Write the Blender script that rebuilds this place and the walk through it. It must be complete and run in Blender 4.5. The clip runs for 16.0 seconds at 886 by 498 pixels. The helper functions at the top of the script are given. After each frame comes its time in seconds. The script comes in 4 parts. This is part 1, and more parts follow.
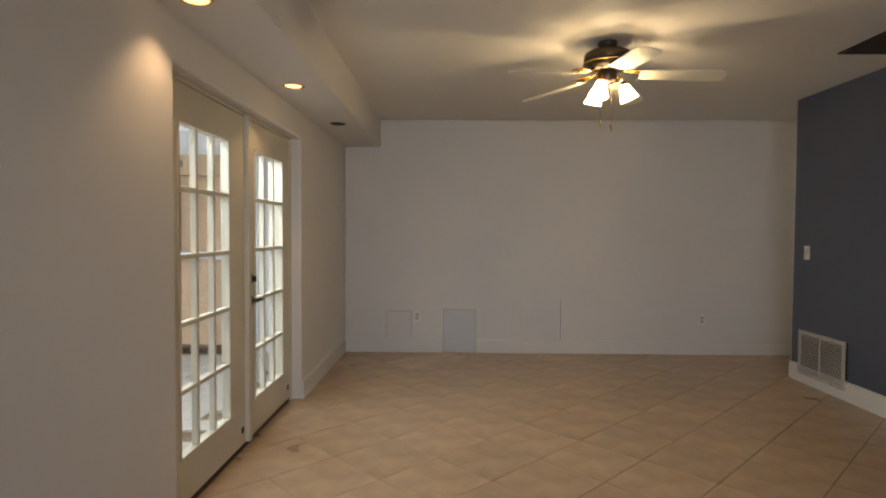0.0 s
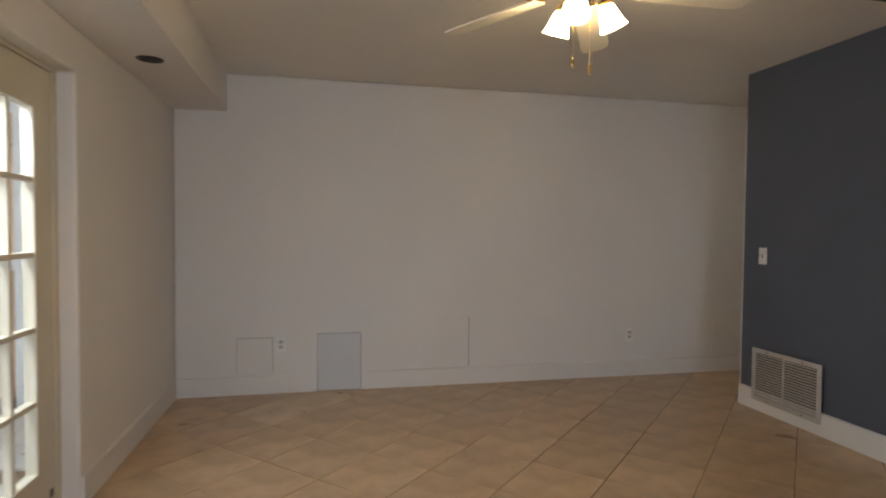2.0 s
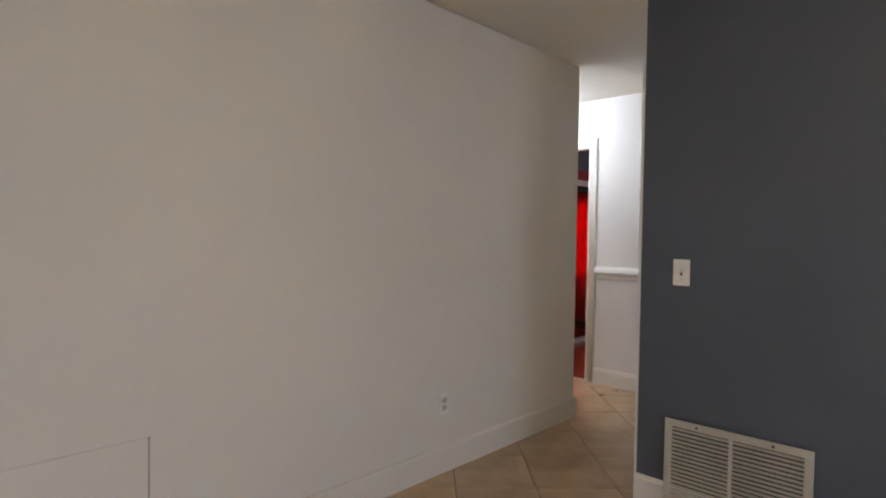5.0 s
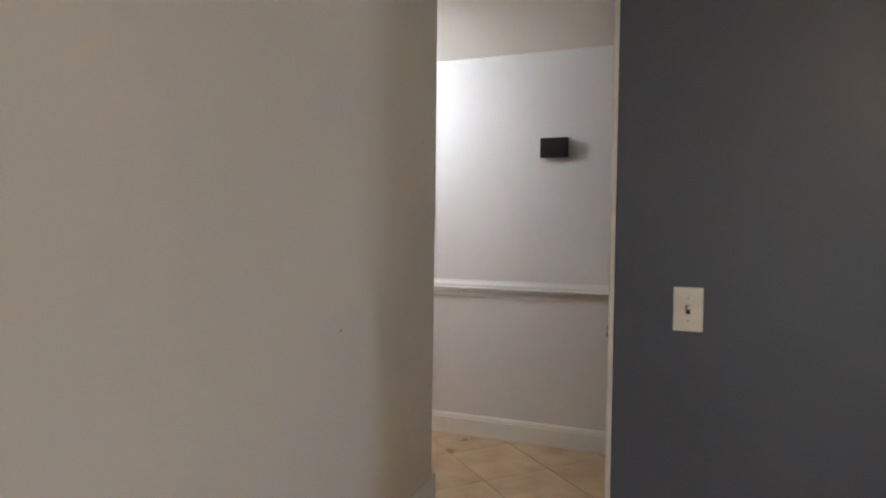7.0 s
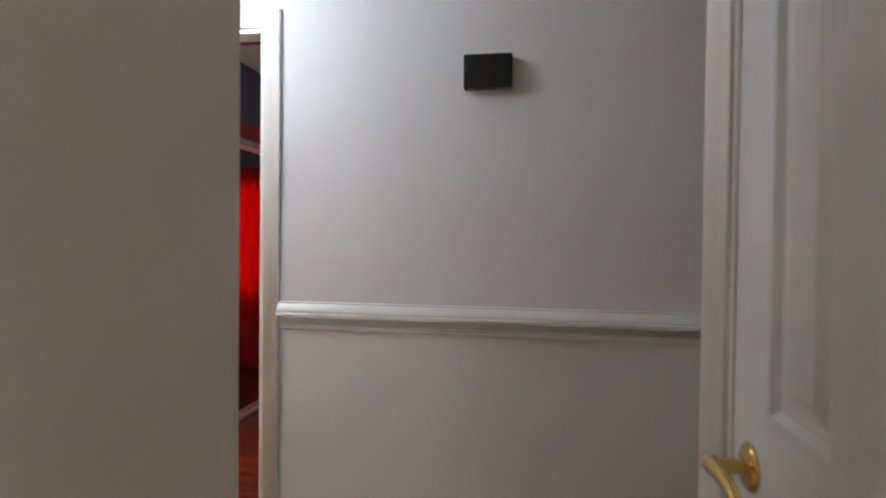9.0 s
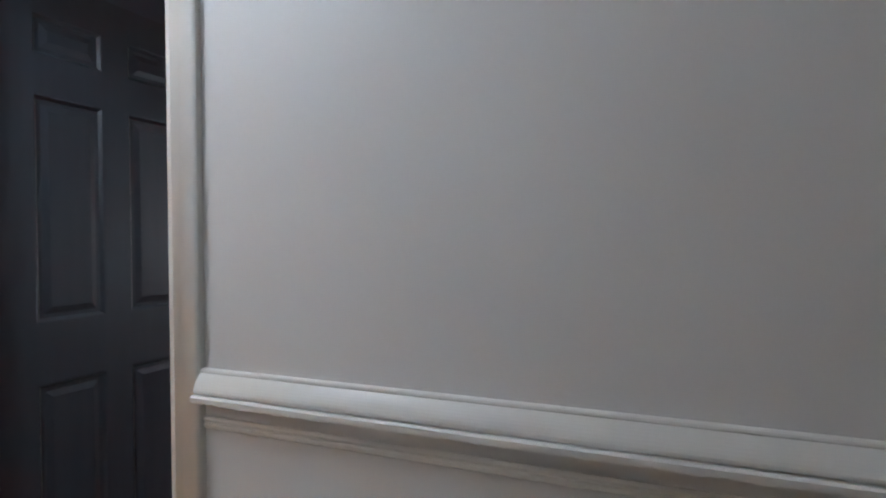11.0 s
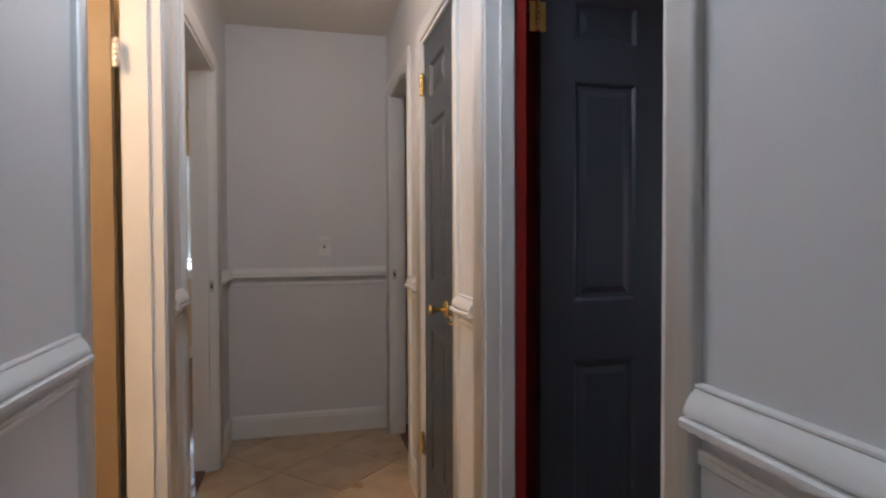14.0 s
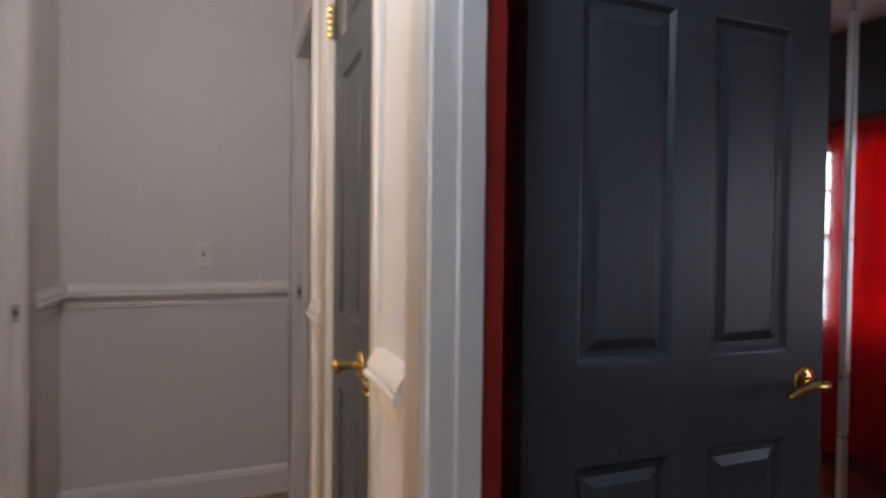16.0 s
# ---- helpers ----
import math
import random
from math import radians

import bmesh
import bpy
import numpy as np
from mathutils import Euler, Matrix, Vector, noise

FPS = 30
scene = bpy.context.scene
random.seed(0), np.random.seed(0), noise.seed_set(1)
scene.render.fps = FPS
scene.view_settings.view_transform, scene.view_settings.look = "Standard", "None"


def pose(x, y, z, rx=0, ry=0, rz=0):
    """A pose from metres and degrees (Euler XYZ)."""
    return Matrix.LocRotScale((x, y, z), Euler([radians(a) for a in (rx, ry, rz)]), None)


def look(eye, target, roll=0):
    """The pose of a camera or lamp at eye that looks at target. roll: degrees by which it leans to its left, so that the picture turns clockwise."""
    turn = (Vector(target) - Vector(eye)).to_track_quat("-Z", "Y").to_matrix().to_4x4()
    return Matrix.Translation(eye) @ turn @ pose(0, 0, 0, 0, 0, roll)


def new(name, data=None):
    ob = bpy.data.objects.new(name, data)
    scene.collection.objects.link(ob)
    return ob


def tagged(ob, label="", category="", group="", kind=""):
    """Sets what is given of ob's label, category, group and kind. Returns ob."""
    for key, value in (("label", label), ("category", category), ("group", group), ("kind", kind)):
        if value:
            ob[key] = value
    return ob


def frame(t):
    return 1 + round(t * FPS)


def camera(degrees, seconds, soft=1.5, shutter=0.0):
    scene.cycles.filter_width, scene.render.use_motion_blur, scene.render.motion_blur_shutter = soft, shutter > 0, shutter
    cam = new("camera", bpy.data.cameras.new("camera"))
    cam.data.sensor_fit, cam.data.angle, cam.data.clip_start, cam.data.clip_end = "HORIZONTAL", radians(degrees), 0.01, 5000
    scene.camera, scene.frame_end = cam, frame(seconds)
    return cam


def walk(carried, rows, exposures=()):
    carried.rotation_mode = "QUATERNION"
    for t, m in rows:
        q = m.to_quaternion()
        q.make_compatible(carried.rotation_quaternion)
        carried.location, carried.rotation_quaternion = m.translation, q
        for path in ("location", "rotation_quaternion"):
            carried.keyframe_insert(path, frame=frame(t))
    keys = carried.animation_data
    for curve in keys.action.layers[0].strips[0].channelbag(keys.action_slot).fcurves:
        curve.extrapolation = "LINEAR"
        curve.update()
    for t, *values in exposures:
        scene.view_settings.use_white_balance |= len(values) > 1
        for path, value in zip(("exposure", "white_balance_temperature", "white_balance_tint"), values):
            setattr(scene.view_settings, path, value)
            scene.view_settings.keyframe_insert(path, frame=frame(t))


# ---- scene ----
cam = camera(76.1, 16.0, soft=1.9, shutter=0.35)
PATH = [
    (0, (-0.476, -0.098, 1.282), (-0.509, 1.901, 1.217), 0.3),
    (0.5, (-0.471, 0.261, 1.264), (-0.472, 2.26, 1.201), 0.3),
    (1, (-0.456, 0.624, 1.284), (-0.393, 2.622, 1.217), 0.3),
    (1.5, (-0.493, 0.956, 1.26), (-0.306, 2.946, 1.2), 0.3),
    (2, (-0.551, 1.305, 1.271), (-0.125, 3.258, 1.206), 0.5),
    (2.5, (-0.544, 1.725, 1.269), (0.09, 3.621, 1.206), 0.6),
    (3, (-0.567, 2.142, 1.249), (0.239, 3.972, 1.193), 0.8),
    (3.5, (-0.507, 2.567, 1.252), (0.497, 4.296, 1.203), 0.7),
    (3.7, (-0.457, 2.757, 1.251), (0.611, 4.446, 1.198), 0.8),
    (5.8, (0.227, 4.274, 1.283), (1.865, 5.422, 1.232), 0.7),
    (6, (0.289, 4.39, 1.286), (1.971, 5.471, 1.233), 0.7),
    (6.5, (0.515, 4.652, 1.277), (2.325, 5.501, 1.226), 0.8),
    (7, (0.898, 4.86, 1.297), (2.776, 5.544, 1.25), 0.8),
    (7.5, (1.239, 5.035, 1.281), (3.154, 5.608, 1.234), 0.6),
    (8, (1.599, 5.151, 1.263), (3.552, 5.581, 1.217), 0.9),
    (8.5, (1.992, 5.189, 1.233), (3.96, 5.544, 1.216), 0.9),
    (8.6, (2.069, 5.199, 1.238), (4.039, 5.546, 1.218), 0.7),
    (9, (2.384, 5.234, 1.249), (4.356, 5.565, 1.218), 0.6),
    (9.2, (2.529, 5.258, 1.288), (4.503, 5.577, 1.224), 1.0),
    (11.3, (3.726, 5.449, 1.228), (5.483, 6.405, 1.203), -0.4),
    (11.5, (3.754, 5.475, 1.225), (5.431, 6.563, 1.199), -0.3),
    (12, (3.855, 5.529, 1.231), (5.239, 6.971, 1.202), -0.6),
    (12.5, (3.91, 5.54, 1.229), (5.02, 7.204, 1.202), -0.4),
    (13, (3.935, 5.557, 1.218), (4.806, 7.357, 1.187), -0.3),
    (13.5, (3.929, 5.56, 1.209), (4.593, 7.446, 1.171), -0.3),
    (14, (3.912, 5.572, 1.204), (4.383, 7.516, 1.156), -0.2),
    (14.5, (3.906, 5.627, 1.202), (4.233, 7.6, 1.151), -0.1),
    (15, (3.898, 5.839, 1.217), (4.19, 7.817, 1.169), 0.2),
    (15.5, (3.974, 6.093, 1.222), (4.38, 8.051, 1.178), 0.7),
    (16, (4.127, 6.31, 1.23), (4.836, 8.179, 1.187), 0.7),
]
EXPOSURE = [(0.0, -0.14, 7000, 13), (1.0, -0.22, 6850, 13), (2.0, 0.03, 6800, 14), (3.5, 0.38, 6450, 12), (6.0, 0.33, 6850, 13), (7.5, 0.36, 6850, 12), (8.5, 0.30, 6500, 11),
            (9.2, 0.10, 6500, 11), (11.3, -0.20, 6100, 9), (12.5, -0.45, 6150, 12), (14.5, -0.68, 6000, 13), (16.0, -0.42, 6000, 13)]
walk(cam, [(t, look(eye, goal, roll)) for t, eye, goal, roll in PATH], EXPOSURE)

# ---- plan, metres ----
H = 2.44                      # ceiling
XF = -1.61                    # french door wall, room face
FAR = 5.833                   # far wall of the living room
XD, YD = 2.54, 4.949           # dark wall and its end
XW, XE = 3.465, 4.41          # hall walls
XC = 3.42                     # closet corner in the hall
YN = 9.10                     # hall end wall
SOFX, SOFZ = -1.23, 2.15      # soffit over the french doors
HEAD = 2.05                   # door heads
YS = -1.7                     # wall behind the start

# ---- world and sun ----
world = bpy.data.worlds.new("world")
scene.world = world
world.use_nodes = True
wn = world.node_tree
sky = wn.nodes.new("ShaderNodeTexSky")
sky.sky_type = 'NISHITA'
sky.sun_disc = False
sky.sun_elevation = radians(52)
sky.sun_rotation = radians(200)
wn.links.new(sky.outputs[0], wn.nodes["Background"].inputs[0])
wn.nodes["Background"].inputs[1].default_value = 0.15
sun = bpy.data.lights.new("sun", "SUN")
sun.energy, sun.angle, sun.color = 5.0, radians(0.5), (1.0, 0.95, 0.87)
sun_ob = new("sun", sun)
sun_ob.matrix_world = look((0, 0, 0), (math.sin(radians(20)) * -0.62, math.cos(radians(20)) * 0.62, -0.79))


def lamp(name, kind, place, goal, energy, color, size=0.1, size_y=0.0, spot=0.0):
    """A lamp at place that shines towards goal."""
    data = bpy.data.lights.new(name, kind)
    data.energy, data.color = energy, color
    if kind == "AREA":
        data.size = size
        if size_y:
            data.shape, data.size_y = 'RECTANGLE', size_y
        else:
            data.shape = 'DISK'
    else:
        data.shadow_soft_size = size
    if kind == "SPOT":
        data.spot_size, data.spot_blend = radians(spot), 0.6
    ob = new(name, data)
    ob.matrix_world = look(place, goal)
    return ob


WARM = (1.0, 0.68, 0.38)
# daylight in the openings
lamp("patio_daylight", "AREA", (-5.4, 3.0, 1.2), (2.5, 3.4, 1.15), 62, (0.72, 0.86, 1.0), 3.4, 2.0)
lamp("french_daylight", "AREA", (-2.05, 3.2, 2.12), (-0.6, 3.2, 0.6), 50, (0.70, 0.85, 1.0), 1.8, 0.4)
back = lamp("back_window_daylight", "AREA", (-0.05, YS + 0.02, 1.3), (0.1, FAR, 0.6), 17.5, (0.65, 0.79, 1.0), 2.2, 1.1)
back.data.spread = radians(85)
lamp("red_room_daylight", "AREA", (7.58, 6.02, 1.27), (4, 6.02, 1.1), 33, (0.86, 0.94, 1.0), 1.5, 1.1)
lamp("bedroom_daylight", "AREA", (2.2, 11.76, 1.42), (2.3, 8, 1.2), 40, (0.66, 0.83, 1.0), 1.2, 1.1)
# lamps of the rooms, and one added fill in the hall
lamp("hall_light", "POINT", (3.82, 6.68, 2.26), (3.82, 6.68, 0), 24.5, (0.74, 0.87, 1.0), 0.12)
# added fill to brighten the end wall; no fixture is known here
lamp("hall_end_fill", "POINT", (3.94, 7.9, 2.0), (3.94, 7.9, 0), 7.0, (1.0, 0.80, 0.63), 0.12)
lamp("bath_light", "POINT", (2.75, 6.75, 2.1), (2.75, 6.75, 0), 72, (1.0, 0.67, 0.36), 0.12)
lamp("bedroom_light", "POINT", (1.6, 9.9, 2.2), (1.6, 9.9, 0), 30, (1.0, 0.78, 0.52), 0.12)
lamp("fan_light", "POINT", (0.467, 3.42, 2.135), (0.467, 3.42, 0), 10, (1.0, 0.79, 0.48), 0.02)
lamp("spot_one", "SPOT", (-1.45, 2.05, 2.135), (-1.47, 2.05, 0), 9, WARM, 0.03, spot=105)
lamp("spot_two", "SPOT", (-1.44, 3.32, 2.135), (-1.46, 3.32, 0), 9, WARM, 0.03, spot=105)


# ---- materials ----
def material(name):
    m = bpy.data.materials.new(name)
    m.use_nodes = True
    return m, m.node_tree.nodes, m.node_tree.links, m.node_tree.nodes["Principled BSDF"]


def surface(name, color, color2=None, rough=0.6, scale=3.0, fine=120.0, bump=0.05, metal=0.0, spread=0.12, per_object=0.0, spec=0.5, coat=0.0, stretch=(1, 1, 1)):
    """A surface with variation at two scales and a fine relief."""
    m, n, l, b = material(name)
    if color2 is None:
        color2 = tuple(c * 0.86 for c in color)
    tc = n.new("ShaderNodeTexCoord")
    mp = n.new("ShaderNodeMapping")
    mp.inputs["Scale"].default_value = stretch
    l.new(tc.outputs["Object"], mp.inputs[0])
    big, small = n.new("ShaderNodeTexNoise"), n.new("ShaderNodeTexNoise")
    big.inputs["Scale"].default_value, big.inputs["Detail"].default_value = scale, 5
    small.inputs["Scale"].default_value, small.inputs["Detail"].default_value = fine, 3
    l.new(mp.outputs[0], big.inputs[0]), l.new(mp.outputs[0], small.inputs[0])
    ramp = n.new("ShaderNodeMapRange")
    ramp.inputs[1].default_value, ramp.inputs[2].default_value = 0.5 - spread * 2, 0.5 + spread * 2
    l.new(big.outputs["Fac"], ramp.inputs[0])
    mix = n.new("ShaderNodeMix")
    mix.data_type = 'RGBA'
    mix.inputs[6].default_value, mix.inputs[7].default_value = (*color2, 1), (*color, 1)
    l.new(ramp.outputs[0], mix.inputs[0])
    out = mix.outputs[2]
    if per_object:
        info, hsv, mr = n.new("ShaderNodeObjectInfo"), n.new("ShaderNodeHueSaturation"), n.new("ShaderNodeMapRange")
        mr.inputs[3].default_value, mr.inputs[4].default_value = 1 - per_object, 1 + per_object
        l.new(info.outputs["Random"], mr.inputs[0]), l.new(mr.outputs[0], hsv.inputs["Value"])
        l.new(out, hsv.inputs["Color"])
        out = hsv.outputs[0]
    l.new(out, b.inputs["Base Color"])
    rr = n.new("ShaderNodeMapRange")
    rr.inputs[3].default_value, rr.inputs[4].default_value = max(rough - 0.08, 0.02), min(rough + 0.08, 1)
    l.new(big.outputs["Fac"], rr.inputs[0]), l.new(rr.outputs[0], b.inputs["Roughness"])
    b.inputs["Metallic"].default_value = metal
    b.inputs["Specular IOR Level"].default_value = spec
    b.inputs["Coat Weight"].default_value = coat
    if bump:
        bp = n.new("ShaderNodeBump")
        bp.inputs["Strength"].default_value, bp.inputs["Distance"].default_value = bump, 0.01
        l.new(small.outputs["Fac"], bp.inputs["Height"]), l.new(bp.outputs[0], b.inputs["Normal"])
    return m


def glow(name, color, strength):
    m, n, l, b = material(name)
    b.inputs["Base Color"].default_value = (0.8, 0.75, 0.68, 1)
    b.inputs["Emission Color"].default_value = (*color, 1)
    b.inputs["Emission Strength"].default_value = strength
    b.inputs["Roughness"].default_value = 0.4
    return m


def clear_glass(name):
    m, n, l, b = material(name)
    b.inputs["Base Color"].default_value = (0.97, 0.99, 0.98, 1)
    b.inputs["Transmission Weight"].default_value = 1
    b.inputs["Roughness"].default_value = 0.0
    b.inputs["IOR"].default_value = 1.45
    return m


def wood(name, a, c, rough, ring=6.0, coat=0.0, per_object=0.15):
    m = surface(name, a, c, rough, ring, 60, 0.06, stretch=(6, 0.5, 6), per_object=per_object, coat=coat, spread=0.1)
    return m


WALL = surface("wall_paint", (0.74, 0.70, 0.645), (0.70, 0.66, 0.605), 0.62, 1.2, 220, 0.05)
HALL = surface("hall_wall_paint", (0.72, 0.70, 0.69), (0.68, 0.66, 0.65), 0.5, 1.4, 260, 0.035)
CEIL = surface("ceiling_paint", (0.80, 0.76, 0.69), (0.76, 0.72, 0.65), 0.75, 1.0, 180, 0.06)
DARK = surface("charcoal_paint", (0.090, 0.105, 0.140), (0.079, 0.093, 0.125), 0.42, 1.6, 160, 0.08)
TRIM = surface("white_trim_paint", (0.78, 0.76, 0.73), (0.73, 0.71, 0.68), 0.36, 4, 90, 0.02)
CREAM = surface("cream_door_paint", (0.66, 0.60, 0.47), (0.60, 0.545, 0.42), 0.38, 4, 50, 0.05)
DOORW = surface("white_door_paint", (0.76, 0.75, 0.735), (0.71, 0.70, 0.69), 0.36, 5, 70, 0.06, stretch=(4, 4, 0.4))
DOORD = surface("charcoal_door_paint", (0.058, 0.068, 0.084), (0.048, 0.057, 0.070), 0.36, 5, 90, 0.10, stretch=(5, 5, 0.35))
# tan deepened so that its colour carries the shade of grazing light
TAN_SHADED = surface("shaded_tan_door", (0.27, 0.185, 0.10), (0.235, 0.16, 0.087), 0.4, 4, 60, 0.05)
REDP = surface("red_wall_paint", (0.30, 0.016, 0.010), (0.25, 0.012, 0.008), 0.45, 2, 150, 0.08)
SLATE = surface("slate_wall_paint", (0.075, 0.10, 0.135), (0.065, 0.085, 0.118), 0.5, 2, 150, 0.08)
CREAMW = surface("cream_wall_paint", (0.72, 0.60, 0.40), (0.68, 0.56, 0.37), 0.6, 2, 150, 0.08)
TILE = surface("ceramic_tile", (0.57, 0.405, 0.25), (0.43, 0.29, 0.17), 0.30, 5.5, 30, 0.03, per_object=0.07, spread=0.07)
# brighter copy of the tile, with a patch of light put into its colour
TILE_LIT = surface("lit_patch_tile", (0.64, 0.48, 0.32), (0.53, 0.38, 0.24), 0.30, 5.5, 30, 0.03, per_object=0.05, spread=0.07)
GROUT = surface("grout", (0.25, 0.17, 0.11), (0.17, 0.115, 0.075), 0.9, 14, 200, 0.2)
WOODF = wood("wood_floor", (0.20, 0.062, 0.030), (0.13, 0.036, 0.018), 0.16, coat=0.3)
PINE = wood("pine_boards", (0.66, 0.46, 0.29), (0.52, 0.33, 0.19), 0.6)
BRASS = surface("brass", (0.78, 0.55, 0.20), (0.66, 0.44, 0.14), 0.2, 20, 90, 0.02, metal=1)
BRONZE = surface("bronze", (0.06, 0.045, 0.035), (0.035, 0.027, 0.022), 0.35, 14, 90, 0.03, metal=0.8)
FANB = surface("fan_motor_bronze", (0.10, 0.078, 0.048), (0.06, 0.045, 0.03), 0.3, 14, 90, 0.03, metal=0.75)
NICKEL = surface("nickel", (0.62, 0.60, 0.57), (0.5, 0.48, 0.45), 0.35, 20, 90, 0.02, metal=0.9)
ALU = surface("aluminium", (0.72, 0.73, 0.75), (0.62, 0.63, 0.65), 0.3, 20, 90, 0.02, metal=0.9)
GRILLE = surface("grille_enamel", (0.55, 0.52, 0.47), (0.47, 0.44, 0.39), 0.45, 8, 100, 0.03)
# near-black that holds the shade behind vent slats
DUCT_SHADE = surface("vent_shade_black", (0.02, 0.018, 0.016), None, 0.8, 6, 60, 0.02)
BLADE = surface("fan_blade_white", (0.74, 0.69, 0.58), (0.66, 0.61, 0.5), 0.4, 5, 80, 0.03)
PLAST = surface("white_plastic", (0.80, 0.78, 0.74), (0.76, 0.74, 0.70), 0.28, 9, 90, 0.01)
SLOT = surface("dark_slot", (0.03, 0.026, 0.022), None, 0.6, 9, 90, 0.01)
BLACK = surface("black_plastic", (0.010, 0.010, 0.012), (0.007, 0.007, 0.008), 0.3, 9, 120, 0.03)
BLINDM = surface("blind_vinyl", (0.78, 0.76, 0.70), None, 0.5, 9, 90, 0.02)
CONC = surface("patio_concrete", (0.54, 0.50, 0.45), (0.45, 0.42, 0.38), 0.85, 3, 60, 0.15, per_object=0.06)
SIDING = surface("white_siding", (0.68, 0.69, 0.69), (0.62, 0.63, 0.63), 0.6, 3, 80, 0.05)
BROWN = surface("brown_frame_paint", (0.20, 0.10, 0.06), (0.16, 0.08, 0.045), 0.5, 4, 80, 0.05)
GRASS = surface("lawn", (0.06, 0.10, 0.03), (0.10, 0.09, 0.045), 0.95, 0.4, 30, 0.3)
ROOFM = surface("roof_felt", (0.16, 0.15, 0.14), None, 0.9, 3, 60, 0.1)
SHADE = glow("lit_frosted_shade", (1.0, 0.78, 0.42), 24.0)
SPOTON = glow("lit_spot_lens", (1.0, 0.60, 0.25), 2.4)
GLASS = clear_glass("pane_glass")
MIRROR = surface("mirror_silver", (0.86, 0.88, 0.88), (0.85, 0.87, 0.87), 0.0, 3, 30, 0.0, metal=1)
MIRROR.node_tree.nodes["Principled BSDF"].inputs["Roughness"].default_value = 0.01


def curtain_cloth():
    m, n, l, b = material("red_curtain_cloth")
    b.inputs["Base Color"].default_value = (0.62, 0.012, 0.010, 1)
    b.inputs["Roughness"].default_value = 0.85
    tr, mx = n.new("ShaderNodeBsdfTranslucent"), n.new("ShaderNodeMixShader")
    tr.inputs[0].default_value = (0.86, 0.026, 0.024, 1)
    mx.inputs[0].default_value = 0.36
    weave = n.new("ShaderNodeTexNoise")
    weave.inputs["Scale"].default_value = 300
    bp = n.new("ShaderNodeBump")
    bp.inputs["Strength"].default_value = 0.1
    l.new(weave.outputs["Fac"], bp.inputs["Height"]), l.new(bp.outputs[0], b.inputs["Normal"])
    l.new(b.outputs[0], mx.inputs[1]), l.new(tr.outputs[0], mx.inputs[2])
    l.new(mx.outputs[0], n["Material Output"].inputs[0])
    return m


CLOTH = curtain_cloth()


def roof_sheet():
    """A milky roof sheet that lets daylight through."""
    m, n, l, b = material("milky_roof_sheet")
    b.inputs["Base Color"].default_value = (0.85, 0.87, 0.88, 1)
    b.inputs["Roughness"].default_value = 0.5
    tr, mx = n.new("ShaderNodeBsdfTranslucent"), n.new("ShaderNodeMixShader")
    tr.inputs[0].default_value = (0.9, 0.93, 0.95, 1)
    mx.inputs[0].default_value = 0.62
    l.new(b.outputs[0], mx.inputs[1]), l.new(tr.outputs[0], mx.inputs[2])
    l.new(mx.outputs[0], n["Material Output"].inputs[0])
    return m


SHEET = roof_sheet()


# ---- mesh helpers ----
def bm_box(bm, x0, x1, y0, y1, z0, z1, bevel=0.0):
    m = Matrix.Translation(((x0 + x1) / 2, (y0 + y1) / 2, (z0 + z1) / 2)) @ Matrix.Diagonal((abs(x1 - x0), abs(y1 - y0), abs(z1 - z0), 1))
    made = bmesh.ops.create_cube(bm, size=1, matrix=m)
    if bevel:
        edges = list({e for v in made["verts"] for e in v.link_edges})
        bmesh.ops.bevel(bm, geom=edges, offset=bevel, segments=1 if bevel < 0.003 else 2, affect='EDGES', profile=0.6)


def box(x0, x1, y0, y1, z0, z1, bevel=0.0):
    bm = bmesh.new()
    bm_box(bm, x0, x1, y0, y1, z0, z1, bevel)
    return bm


def bm_turned(bm, profile, steps=20, m=None):
    """A body turned round z from (radius, z) pairs."""
    rings = []
    for r, z in profile:
        ring = []
        for k in range(steps):
            a = 2 * math.pi * k / steps
            ring.append(bm.verts.new((max(r, 0.0004) * math.cos(a), max(r, 0.0004) * math.sin(a), z)))
        rings.append(ring)
    for a, b in zip(rings, rings[1:]):
        for k in range(steps):
            f = bm.faces.new((a[k], a[(k + 1) % steps], b[(k + 1) % steps], b[k]))
            f.smooth = True
    bm.faces.new(rings[0][::-1])
    bm.faces.new(rings[-1])
    verts = [v for ring in rings for v in ring]
    if m is not None:
        bmesh.ops.transform(bm, matrix=m, verts=verts)
    return verts


def turned(profile, steps=20, m=None):
    bm = bmesh.new()
    bm_turned(bm, profile, steps, m)
    return bm


def bm_tube(bm, points, radius, steps=8):
    """A round bar along points."""
    rings = []
    for i, p in enumerate(points):
        p = Vector(p)
        a = Vector(points[max(i - 1, 0)])
        b = Vector(points[min(i + 1, len(points) - 1)])
        q = (b - a).to_track_quat("Z", "Y")
        r = radius[i] if isinstance(radius, (list, tuple)) else radius
        rings.append([bm.verts.new(p + q @ Vector((r * math.cos(2 * math.pi * k / steps), r * math.sin(2 * math.pi * k / steps), 0))) for k in range(steps)])
    for a, b in zip(rings, rings[1:]):
        for k in range(steps):
            bm.faces.new((a[k], a[(k + 1) % steps], b[(k + 1) % steps], b[k])).smooth = True
    bm.faces.new(rings[0][::-1]), bm.faces.new(rings[-1])


def mesh_of(name, bm, mat):
    bmesh.ops.recalc_face_normals(bm, faces=bm.faces[:])
    me = bpy.data.meshes.new(name)
    bm.to_mesh(me)
    bm.free()
    me.materials.append(mat)
    return me


